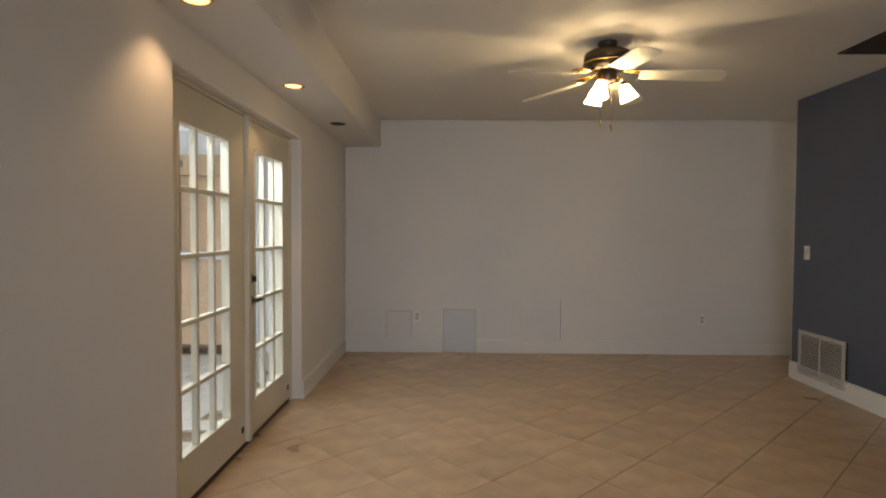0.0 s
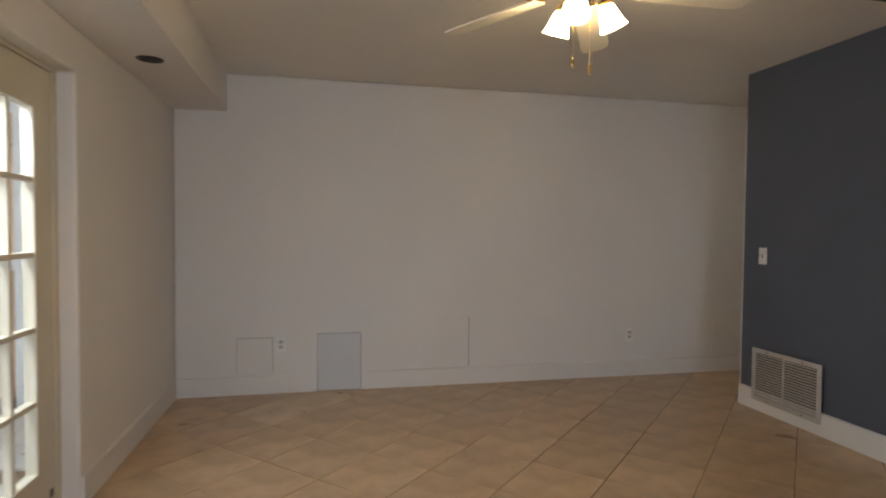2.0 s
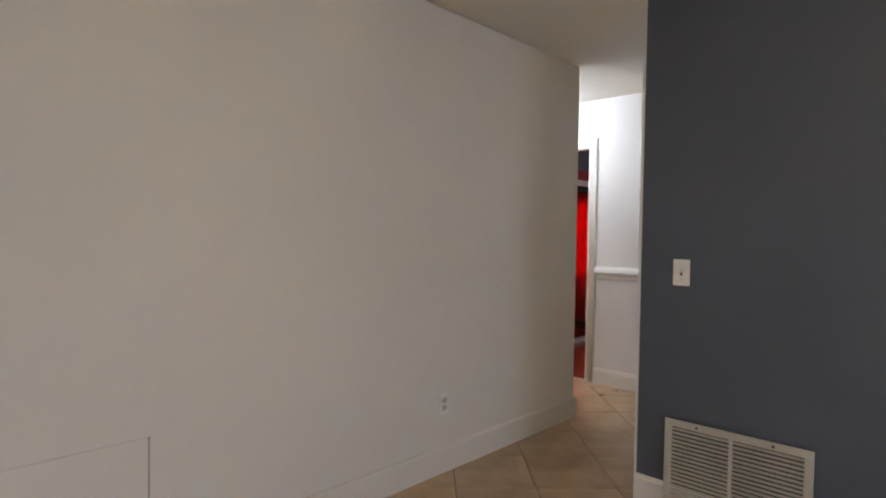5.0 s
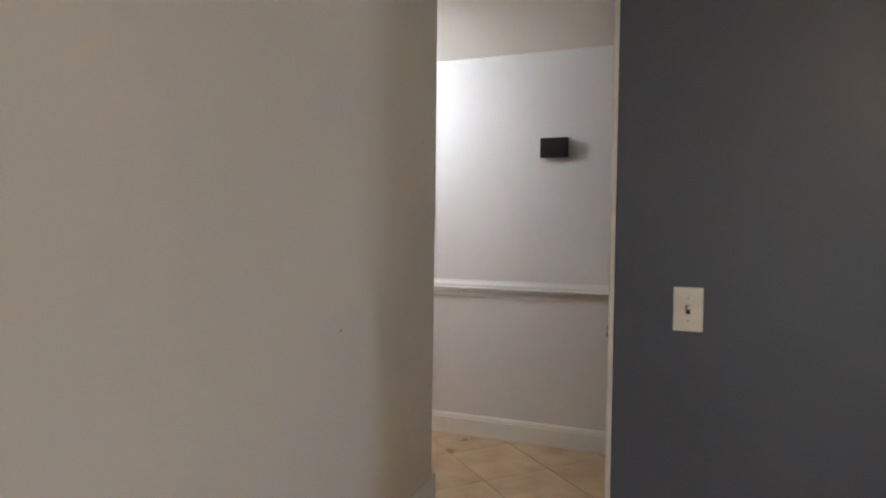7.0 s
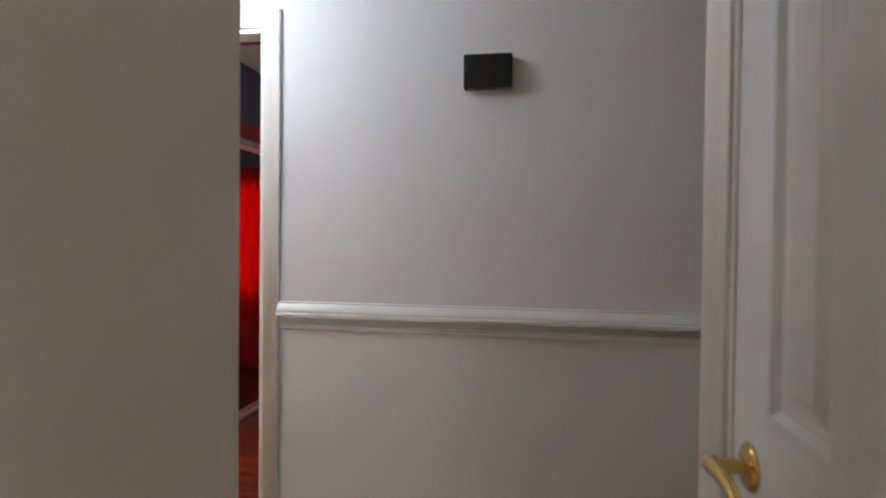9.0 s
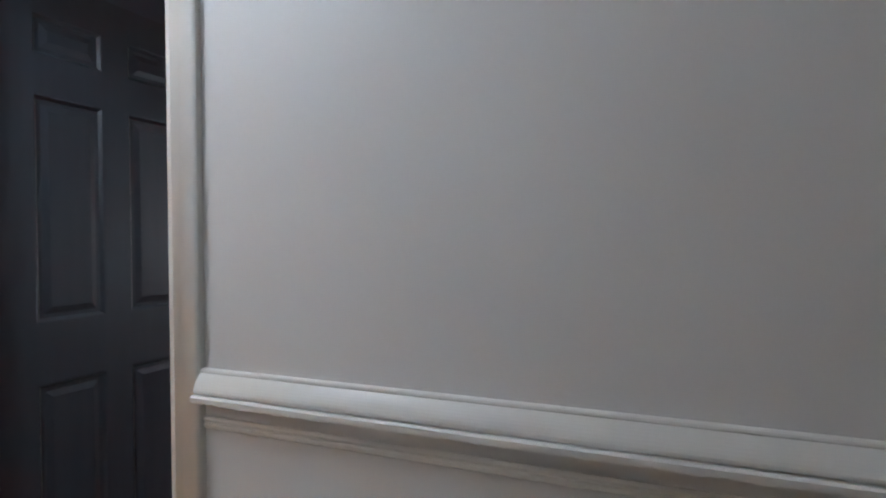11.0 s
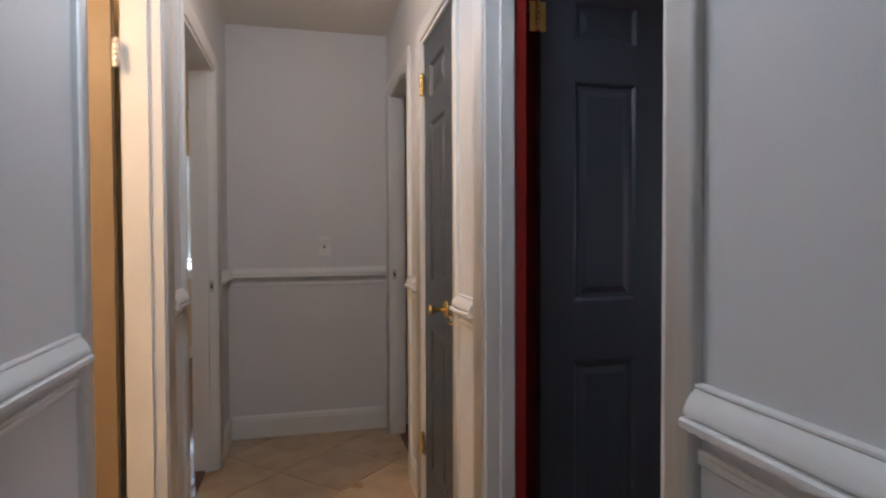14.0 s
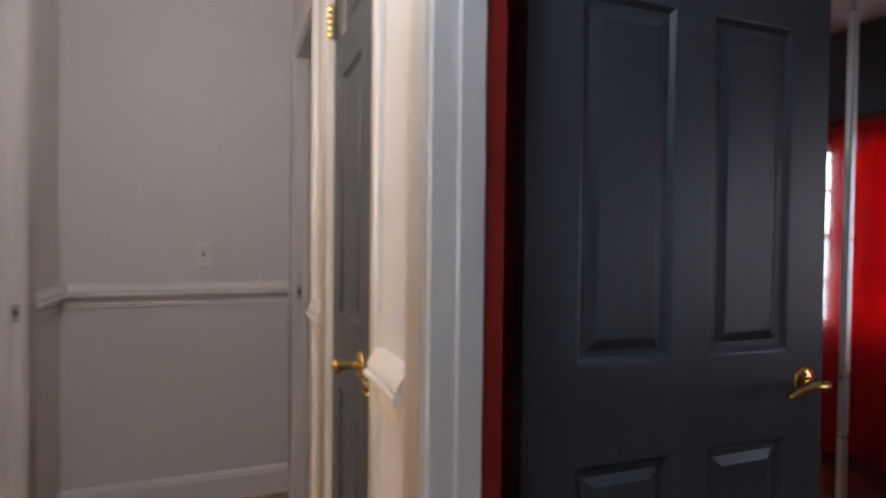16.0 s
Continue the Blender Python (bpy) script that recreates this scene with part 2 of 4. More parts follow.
def part(name, bm, mat, parent=None, label="", m=None):
    ob = new(name, mesh_of(name, bm, mat))
    if parent is not None:
        ob.parent = parent
    if m is not None:
        ob.matrix_basis = m
    return tagged(ob, label)


def share(name, mesh, parent, m):
    """Another object on a mesh that stands already."""
    ob = new(name, mesh)
    ob.parent = parent
    ob.matrix_basis = m
    return ob


def thing(name, label, category, m=None, group="", kind=""):
    ob = new(name)
    ob.empty_display_size = 0.1
    if m is not None:
        ob.matrix_basis = m
    return tagged(ob, label, category, group, kind)


def structure(name, bm, mat, label, category):
    return tagged(part(name, bm, mat), label, category, kind="structure")


def wall(name, along, a0, a1, c0, c1, mat, label, holes=(), z0=0.0, z1=H, bevel=0.003):
    """A wall along 'x' or 'y' from a0 to a1, c0 to c1 thick, with holes (a, b, low, high) through it."""
    us = sorted({a0, a1, *[h[0] for h in holes], *[h[1] for h in holes]})
    zs = sorted({z0, z1, *[h[2] for h in holes if h[2] > z0], *[h[3] for h in holes if h[3] < z1]})
    solid = {}
    for i in range(len(us) - 1):
        for k in range(len(zs) - 1):
            u, z = (us[i] + us[i + 1]) / 2, (zs[k] + zs[k + 1]) / 2
            solid[i, k] = not any(h[0] < u < h[1] and h[2] < z < h[3] for h in holes)
    bm, cache = bmesh.new(), {}

    def vert(u, c, z):
        key = (round(u, 5), round(c, 5), round(z, 5))
        if key not in cache:
            cache[key] = bm.verts.new((u, c, z) if along == "x" else (c, u, z))
        return cache[key]

    for (i, k), on in solid.items():
        if not on:
            continue
        u0, u1, w0, w1 = us[i], us[i + 1], zs[k], zs[k + 1]
        for c in (c0, c1):
            bm.faces.new([vert(u0, c, w0), vert(u1, c, w0), vert(u1, c, w1), vert(u0, c, w1)])
        for du, u in ((-1, u0), (1, u1)):
            if not solid.get((i + du, k)):
                bm.faces.new([vert(u, c0, w0), vert(u, c1, w0), vert(u, c1, w1), vert(u, c0, w1)])
        for dk, w in ((-1, w0), (1, w1)):
            if not solid.get((i, k + dk)):
                bm.faces.new([vert(u0, c0, w), vert(u1, c0, w), vert(u1, c1, w), vert(u0, c1, w)])
    ob = structure(name, bm, mat, label, "wall")
    if bevel:
        mod = ob.modifiers.new("edge", "BEVEL")
        mod.width, mod.segments, mod.limit_method = bevel, 2, 'ANGLE'
    return ob


def sweep(profile, start, end, up=(0, 0, 1), out=(1, 0, 0), segments=1, ragged=0.0, ragged_rows=()):
    """A moulding from start to end; profile: (out, up) pairs. ragged: uneven paint on the given rows."""
    bm = bmesh.new()
    s, e, up, out = Vector(start), Vector(end), Vector(up), Vector(out)
    rings = []
    rng = random.Random(7)
    drift = 0.0
    for i in range(segments + 1):
        p = s.lerp(e, i / segments)
        drift = drift * 0.35 + rng.uniform(-1, 1) * ragged
        rings.append([bm.verts.new(p + out * o + up * (u + (drift if k in ragged_rows else 0))) for k, (o, u) in enumerate(profile)])
    n = len(profile)
    for a, b in zip(rings, rings[1:]):
        for k in range(n):
            bm.faces.new((a[k], a[(k + 1) % n], b[(k + 1) % n], b[k]))
    bm.faces.new(rings[0][::-1]), bm.faces.new(rings[-1])
    return bm


COVE = [(0.011 + 0.016 * math.sin(k * math.pi / 16) ** 1.5, 1.004 - 0.031 * (1 - math.cos(k * math.pi / 16)) ** 0.75) for k in range(9)]
RAIL = [(0, 1.012), (0.007, 1.012), (0.0105, 1.0105), (0.0115, 1.0075), (0.010, 1.005)] + COVE + [(0.0215, 0.9722), (0.0215, 0.9695), (0.0305, 0.9695), (0.034, 0.9665), (0.0335, 0.957), (0.028, 0.9555), (0.0, 0.956)]
BEAD = [(0, 0.926), (0.004, 0.926), (0.0065, 0.922), (0.0055, 0.918), (0.0035, 0.916), (0.006, 0.913), (0.006, 0.908), (0.003, 0.905), (0.0, 0.904)]
BASE = [(0, 0.0), (0.014, 0.0), (0.014, 0.104), (0.011, 0.108), (0.012, 0.114), (0.008, 0.124), (0.004, 0.132), (0, 0.134)]
BASEP = [(0, 0.0), (0.015, 0.0), (0.015, 0.128), (0.011, 0.138), (0, 0.141)]
CASE = [(0.0, 0.0), (0.0, 0.009), (0.004, 0.011), (0.020, 0.012), (0.026, 0.0135), (0.033, 0.0165), (0.042, 0.018), (0.058, 0.018), (0.0632, 0.016), (0.065, 0.012), (0.065, 0.0)]


def chair_rail(name, start, end, out, segments=1, ragged=0.0):
    ob = thing(name, "white painted wooden chair rail on the hall wall", "chair rail", kind="structure")
    part("rail", sweep(RAIL, start, end, out=out, segments=segments, ragged=ragged, ragged_rows=(18, 19)), TRIM, ob)
    part("bead", sweep(BEAD, start, end, out=out), TRIM, ob)
    return ob


def baseboard(start, end, out, profile=BASE, mat=None, label="white painted baseboard along the floor"):
    return structure("baseboard", sweep(profile, start, end, out=out), mat or TRIM, label, "baseboard")


def casing(name, along, a0, a1, head, face, out, mat=None, width=(1.0, 1.0), proud=1.0):
    """A mitred casing round an opening from a0 to a1, on the wall face, standing out by the sign of out."""
    bm = bmesh.new()
    corners = [(a0, 0.0, -1, 0), (a0, head, -1, 1), (a1, head, 1, 1), (a1, 0.0, 1, 0)]
    rings = []
    for a, z, da, dz in corners:
        ring = []
        for u, v in CASE:
            p = (a + da * u * width[0 if da < 0 else 1], z + dz * u)
            d = face + out * v * proud
            ring.append(bm.verts.new((p[0], d, p[1]) if along == "x" else (d, p[0], p[1])))
        rings.append(ring)
    n = len(CASE)
    for r, s in zip(rings, rings[1:]):
        for k in range(n):
            bm.faces.new((r[k], r[(k + 1) % n], s[(k + 1) % n], s[k])).smooth = 1 <= k <= 8
    bm.faces.new(rings[0][::-1]), bm.faces.new(rings[-1])
    return structure(name, bm, mat or TRIM, "white moulded door casing on the wall", "door casing")


def panel_mesh(x0, x1, z0, z1, t):
    """One raised panel, moulded on both faces of a door t thick."""
    bm = bmesh.new()
    steps = [(0, 0), (0.005, 0.001), (0.014, 0.010), (0.026, 0.010), (0.046, 0.003), (0.048, 0.003)]
    for y, s in ((0.0, 1), (t, -1)):
        loops = []
        for ins, dep in steps:
            yy = y + s * dep
            loops.append([bm.verts.new(p) for p in ((x0 + ins, yy, z0 + ins), (x1 - ins, yy, z0 + ins), (x1 - ins, yy, z1 - ins), (x0 + ins, yy, z1 - ins))])
        for a, b in zip(loops, loops[1:]):
            for k in range(4):
                bm.faces.new((a[k], a[(k + 1) % 4], b[(k + 1) % 4], b[k]))
        bm.faces.new(loops[-1])
    return bm


def knob_profile():
    return [(0.031, 0.0), (0.031, 0.004), (0.026, 0.008), (0.012, 0.011), (0.010, 0.026), (0.016, 0.032), (0.025, 0.040), (0.028, 0.050), (0.026, 0.058), (0.018, 0.064), (0.0, 0.066)]


def lever_mesh(turn, drop=0.012):
    """A brass lever that stands out along z and runs to the side of turn along x."""
    bm = bmesh.new()
    bm_turned(bm, [(0.012, 0.004), (0.0105, 0.012), (0.0105, 0.040), (0.013, 0.046), (0.012, 0.056), (0.004, 0.060)], 18)
    t = turn
    bm_tube(bm, [(0, 0, 0.050), (0.016 * t, 0.003, 0.052), (0.045 * t, 0.004, 0.050), (0.075 * t, -0.004, 0.047), (0.098 * t, -drop, 0.049), (0.108 * t, -drop - 0.004, 0.051)], [0.010, 0.0115, 0.0095, 0.008, 0.0095, 0.006], 10)
    return bm


def spool_mesh():
    return turned([(0.012, 0.004), (0.009, 0.014), (0.0085, 0.030), (0.011, 0.044), (0.017, 0.056), (0.019, 0.062), (0.017, 0.066), (0.0, 0.067)], 20)


def six_panel_door(name, label, w, mat, m, stile=0.115, middle=0.105, knob_x=None, knob_z=0.95, t=0.035, hinge_x=None, hinge_y=0.0, hinge_mat=None, h=2.03, sides=(0, 1), columns=None, grip='knob', hinge_zs=None, levels=(1.005, 1.672, 1.772), hinge_leaf=0.026):
    """A moulded six-panel door leaf; x along its width, y through it, z up."""
    ob = thing(name, label, "door", m, kind="structure")
    cw = (w - 2 * stile - middle) / 2
    rows = [(0.21, 0.81), levels[:2], (levels[2], h - 0.115)]
    cols = columns or [(stile, stile + cw), (stile + cw + middle, w - stile)]
    bm = bmesh.new()
    zs = [0.008] + [z for r in rows for z in r] + [h]
    xs = [0.0] + [x for c in cols for x in c] + [w]
    for i in range(len(xs) - 1):
        for k in range(7):
            if i % 2 and k % 2:
                continue
            for y in (0.0, t):
                bm.faces.new([bm.verts.new(p) for p in ((xs[i], y, zs[k]), (xs[i + 1], y, zs[k]), (xs[i + 1], y, zs[k + 1]), (xs[i], y, zs[k + 1]))])
    for x in (0.0, w):
        bm.faces.new([bm.verts.new(p) for p in ((x, 0, zs[0]), (x, t, zs[0]), (x, t, h), (x, 0, h))])
    for z in (zs[0], h):
        bm.faces.new([bm.verts.new(p) for p in ((0, 0, z), (w, 0, z), (w, t, z), (0, t, z))])
    bmesh.ops.remove_doubles(bm, verts=bm.verts[:], dist=0.0001)
    part("leaf", bm, mat, ob)
    for a, b in cols:
        for c, d in rows:
            part("panel", panel_mesh(a, b, c, d, t), mat, ob)
    if knob_x is not None:
        for side in sides:
            rot = pose(knob_x, 0 if side == 0 else t, knob_z, 90 if side == 0 else -90)
            towards = 1 if knob_x < w / 2 else -1
            if grip == "spool":
                k = part("knob", spool_mesh(), BRASS, ob, "slim polished brass door knob", rot)
            else:
                k = part("lever", lever_mesh(towards if side == 0 else towards), BRASS, ob, "polished brass lever handle", rot)
            part("rose", turned([(0.033, 0.0), (0.033, 0.003), (0.028, 0.007), (0.013, 0.010), (0.0, 0.0105)], 24), BRASS, k)
        part("latch_plate", box(-0.0015 if knob_x < w / 2 else w, 0.0 if knob_x < w / 2 else w + 0.0015, 0.006, t - 0.006, knob_z - 0.03, knob_z + 0.03), BRASS, ob)
    if hinge_x is not None:
        for z in hinge_zs or (0.27, h - 0.22):
            hg = bmesh.new()
            for q in range(5):
                bm_turned(hg, [(0.0065, 0.0), (0.0075, 0.002), (0.0075, 0.0165), (0.0065, 0.018)], 10, pose(hinge_x, hinge_y, z - 0.045 + q * 0.0185))
            sgn = -1 if hinge_x > w / 2 else 1
            bm_box(hg, hinge_x, hinge_x + sgn * hinge_leaf, hinge_y - 0.0015, hinge_y + 0.003, z - 0.045, z + 0.045)
            bm_box(hg, hinge_x - sgn * hinge_leaf, hinge_x, hinge_y - 0.0015, hinge_y + 0.003, z - 0.045, z + 0.045)
            part("hinge", hg, hinge_mat or BRASS, ob, "brass butt hinge" if hinge_mat is None else "")
    return ob

# ---- structure: shell ----
structure("ground", box(-150, 150, -150, 150, -0.3, -0.10), GRASS, "dry green lawn around the house", "ground")
structure("ceiling", box(XF - 0.2, 7.6, YS - 0.2, 11.75, H, H + 0.12), CEIL, "flat off-white painted ceiling of the house", "ceiling")
structure("roof", box(XF - 0.22, 7.9, YS - 0.5, 12.05, H + 0.124, H + 0.22, 0.01), ROOFM, "flat dark felt roof over the house", "roof")
FY0, FY1, FH = 2.20, 4.13, 1.96
wall("wall_west", "y", YS, FAR + 0.12, XF - 0.2, XF, WALL, "off-white painted wall round the french doors", [(FY0, FY1, -0.01, FH)], bevel=0.012)
wall("wall_south", "x", XF, XD, YS - 0.12, YS, WALL, "off-white painted wall with a window opening", [(-1.2, 1.1, 0.7, 1.95)])
wall("wall_far", "x", XF, XW, FAR, FAR + 0.11, WALL, "long off-white painted living room wall", bevel=0.018)
wall("wall_dark", "y", YS, YD, XD, XD + 0.06, DARK, "matt charcoal painted accent wall", bevel=0.004)
wall("wall_closet", "x", XD + 0.06, XC, YD - 0.05, YD, HALL, "white wall round the hall closet door", [(2.575, 3.288, -0.01, HEAD)])
wall("wall_closet_side", "y", 3.5, YD - 0.05, XC - 0.06, XC, HALL, "white painted hall wall beside the closet")
wall("wall_hall_south", "x", XC - 0.06, XE + 0.08, 3.4, 3.5, HALL, "plain white wall closing the hall")
E_HOLES = [(6.268, 7.12, -0.01, HEAD), (7.45, 8.01, -0.01, HEAD), (8.34, 8.97, -0.01, HEAD)]
wall("wall_hall_east", "y", 3.5, YN, XE, XE + 0.086, HALL, "white painted hall wall with three doorways", E_HOLES, bevel=0.0)
W_HOLES = [(6.90, 7.575, -0.01, HEAD), (7.89, 8.66, -0.01, HEAD)]
wall("wall_hall_west", "y", FAR + 0.11, YN, XW - 0.115, XW, HALL, "white painted hall wall with two doorways", W_HOLES, bevel=0.0)
wall("wall_hall_north", "x", XW - 0.115, XE + 0.125, YN, YN + 0.11, HALL, "white painted wall at the end of the hall", bevel=0.0)
# red room
wall("wall_red_west", "y", 4.0, 7.30, XE + 0.09, XE + 0.117, REDP, "red painted bedroom wall", [(6.268, 7.12, -0.01, HEAD)], bevel=0.0)
wall("wall_red_north_upper", "x", XE + 0.13, 7.4, 7.23, 7.30, SLATE, "slate blue painted wall above the mirrored closet", z0=2.04)
wall("wall_red_north_trim", "x", XE + 0.13, 7.4, 7.215, 7.30, REDP, "red painted band above the mirrored closet", z0=1.925, z1=2.036)
wall("wall_red_north", "x", XE + 0.13, 7.4, 7.285, 7.35, REDP, "red painted wall behind the mirrored closet", z1=1.92)
RW = (5.30, 6.75, 0.72, 1.80)
wall("wall_red_east", "y", 4.0, 7.28, 7.4, 7.52, REDP, "red painted bedroom wall round the window", [RW], z1=1.93)
wall("wall_red_east_upper", "y", 4.0, 7.28, 7.4, 7.52, SLATE, "slate blue upper part of the bedroom wall", z0=1.934)
wall("wall_red_south", "x", XE + 0.13, 7.4, 3.9, 4.0, REDP, "red painted bedroom wall")
# dark side room at the hall end
wall("wall_side_south", "x", XE + 0.09, 6.6, 8.08, 8.16, CREAMW, "plain cream wall of the side room")
wall("wall_side_east", "y", 8.16, 10.2, 6.5, 6.6, CREAMW, "plain cream wall of the side room")
wall("wall_side_north", "x", XE + 0.13, 6.5, 10.1, 10.2, CREAMW, "plain cream wall of the side room")
wall("wall_side_west", "y", YN + 0.11, 10.1, XE, XE + 0.1, CREAMW, "plain cream wall of the side room")
# linen closet behind the dark closet door
wall("wall_linen_back", "y", 7.35, 8.08, 4.95, 5.0, HALL, "plain wall inside the linen closet")
wall("wall_linen_side", "x", XE + 0.09, 4.95, 7.352, 7.39, HALL, "plain wall inside the linen closet")
# rooms west of the hall
wall("wall_bath_west", "y", FAR + 0.11, 7.70, 1.6, 1.7, CREAMW, "cream painted wall of the bathroom")
wall("wall_bath_north", "x", -0.5, XW - 0.115, 7.70, 7.78, CREAMW, "cream painted wall between two rooms")
BW = (1.55, 2.85, 0.81, 2.03)
wall("wall_bedroom_north", "x", -0.5, 3.35, 11.56, 11.70, CREAMW, "cream painted bedroom wall round the window", [BW])
wall("wall_bedroom_west", "y", 7.78, 11.56, -0.6, -0.5, CREAMW, "cream painted bedroom wall")
wall("wall_bedroom_east", "y", YN + 0.11, 11.56, 3.35, 3.45, CREAMW, "cream painted bedroom wall")
structure("soffit", box(XF, SOFX, YS, FAR, SOFZ, H, 0.004), WALL, "boxed white soffit with recessed lights", "soffit")

# ---- baseboards, rails, casings ----
baseboard((XF, FY1 + 0.002, 0), (XF, FAR, 0), (1, 0, 0), BASEP, WALL)
baseboard((XF, YS, 0), (XF, FY0 - 0.002, 0), (1, 0, 0), BASEP, WALL)
baseboard((XF + 0.015, FAR, 0), (-0.575, FAR, 0), (0, -1, 0), BASEP, WALL)
baseboard((-0.222, FAR, 0), (XW, FAR, 0), (0, -1, 0), BASEP, WALL)
baseboard((XD, YS, 0), (XD, YD, 0), (-1, 0, 0), [(0, 0), (0.018, 0), (0.018, 0.130), (0.013, 0.142), (0, 0.146)], TRIM, "bright white baseboard on the charcoal wall")
baseboard((XW, FAR - 0.014, 0), (XW, 6.834, 0), (1, 0, 0))
baseboard((XW, 7.641, 0), (XW, 7.824, 0), (1, 0, 0))
baseboard((XW, 8.726, 0), (XW, YN, 0), (1, 0, 0))
baseboard((XE, 3.5, 0), (XE, 6.202, 0), (-1, 0, 0))
baseboard((XE, 7.186, 0), (XE, 7.384, 0), (-1, 0, 0))
baseboard((XE, 8.076, 0), (XE, 8.274, 0), (-1, 0, 0))
baseboard((XW + 0.014, YN, 0), (XE, YN, 0), (0, -1, 0))
chair_rail("chair_rail_1", (XE, 3.5, 0), (XE, 6.204, 0), (-1, 0, 0), 800, 0.0012)
chair_rail("chair_rail_2", (XE, 7.19, 0), (XE, 7.40, 0), (-1, 0, 0))
chair_rail("chair_rail_3", (XE, 8.08, 0), (XE, 8.29, 0), (-1, 0, 0))
chair_rail("chair_rail_4", (XW, FAR + 0.06, 0), (XW, 6.834, 0), (1, 0, 0), 280, 0.0012)
chair_rail("chair_rail_5", (XW, 7.628, 0), (XW, 7.83, 0), (1, 0, 0))
chair_rail("chair_rail_6", (XW, 8.72, 0), (XW, YN, 0), (1, 0, 0))
chair_rail("chair_rail_7", (XW + 0.03, YN, 0), (XE, YN, 0), (0, -1, 0))
casing("trim_1", "y", 6.268, 7.12, HEAD, XE, -1)
casing("trim_2", "y", 7.45, 8.01, HEAD, XE, -1)
casing("trim_3", "y", 8.34, 8.97, HEAD, XE, -1)
casing("trim_4", "y", 6.90, 7.575, HEAD, XW, 1)
casing("trim_5", "y", 7.89, 8.66, HEAD, XW, 1)
casing("trim_6", "x", 2.578, 3.285, HEAD, YD, 1, width=(0.55, 1.7), proud=0.8)


def jamb(name, along, a0, a1, c0, c1, head, mat, stop=None):
    """The lining of a doorway, with a stop strip."""
    bm = bmesh.new()
    th = 0.016
    def b(u0, u1, d0, d1, w0, w1):
        if along == "y":
            bm_box(bm, d0, d1, u0, u1, w0, w1)
        else:
            bm_box(bm, u0, u1, d0, d1, w0, w1)
    b(a0, a0 + th, c0, c1, 0.0, head)
    b(a1 - th, a1, c0, c1, 0.0, head)
    b(a0 + th, a1 - th, c0, c1, head - th, head)
    if stop:
        b(a0 + th, a0 + th + 0.011, stop[0], stop[1], 0.0, head - th)
        b(a1 - th - 0.011, a1 - th, stop[0], stop[1], 0.0, head - th)
    return structure(name, bm, mat, "painted wooden lining of the doorway", "door frame")


jamb("door_frame_1", "y", 6.270, 7.118, XE - 0.002, XE + 0.086, HEAD - 0.002, TRIM, (XE + 0.040, XE + 0.078))
jamb("door_frame_2", "y", 6.270, 7.118, XE + 0.087, XE + 0.119, HEAD - 0.002, REDP)
jamb("door_frame_3", "y", 7.452, 8.008, XE - 0.002, XE + 0.084, HEAD - 0.002, TRIM, (XE + 0.048, XE + 0.07))
jamb("door_frame_4", "y", 8.342, 8.968, XE - 0.002, XE + 0.084, HEAD - 0.002, TRIM, (XE + 0.04, XE + 0.06))
jamb("door_frame_5", "y", 6.902, 7.573, XW - 0.117, XW + 0.002, HEAD - 0.002, TRIM, (XW - 0.07, XW - 0.035))
jamb("door_frame_6", "y", 7.892, 8.658, XW - 0.117, XW + 0.002, HEAD - 0.002, TRIM, (XW - 0.07, XW - 0.035))
jamb("door_frame_7", "x", 2.577, 3.286, YD - 0.048, YD + 0.002, HEAD - 0.002, TRIM)
for x, y, z, ax in ((XE + 0.02, 8.951, 0.97, 0), (XW - 0.02, 8.641, 0.95, 0)):
    pl = thing("strike_plate", "small nickel strike plate in the door frame", "strike plate", pose(x, y, z))
    part("plate", box(-0.012, 0.012, -0.0025, 0.001, -0.03, 0.03, 0.001), NICKEL, pl)
    part("slot", box(-0.005, 0.005, -0.0035, -0.002, -0.012, 0.012), SLOT, pl)

# ---- doors ----
six_panel_door("door_1", "charcoal six-panel door standing open into the red room", 0.746, DOORD, pose(4.606, 7.175, 0.004), stile=0.108, middle=0.09, knob_x=0.692, knob_z=0.922, hinge_x=-0.012, hinge_y=-0.004, hinge_zs=(0.27, 1.855), levels=(0.992, 1.674, 1.79))
six_panel_door("door_2", "closed charcoal closet door in the hall wall", 0.522, DOORD, pose(XE + 0.008, 7.992, 0.004, 0, 0, -90), columns=[(0.105, 0.36)], grip='spool', knob_x=0.385, knob_z=0.925, hinge_x=0.0, hinge_y=-0.014, sides=(0,), hinge_zs=(0.29, 1.85))
six_panel_door("door_3", "six-panel door in a shaded tan, open into the warmly lit room", 0.62, TAN_SHADED, pose(3.330, 7.565, 0.004, 0, 0, 180), stile=0.10, middle=0.09, knob_x=0.56, knob_z=0.94, hinge_x=-0.014, hinge_y=0.035, hinge_mat=NICKEL, hinge_zs=(0.27, 1.77), hinge_leaf=0.009)
six_panel_door("door_4", "closed white six-panel closet door with a brass lever", 0.674, DOORW, pose(2.594, YD - 0.002, 0.004, 0, 0, 0) @ pose(0.674, 0, 0, 0, 0, 180), stile=0.118, middle=0.125, knob_x=0.066, knob_z=0.943, hinge_x=0.674, hinge_y=-0.005, hinge_mat=NICKEL, sides=(0,), hinge_zs=(0.27, 1.06, 1.81), levels=(1.025, 1.672, 1.772))


lb = thing("door_latch", "small brass surface latch beside the closet door", "latch", pose(XE + 0.008, 7.50, 0.905))
part("plate", box(-0.006, 0.0, -0.028, 0.026, -0.022, 0.022, 0.002), BRASS, lb)
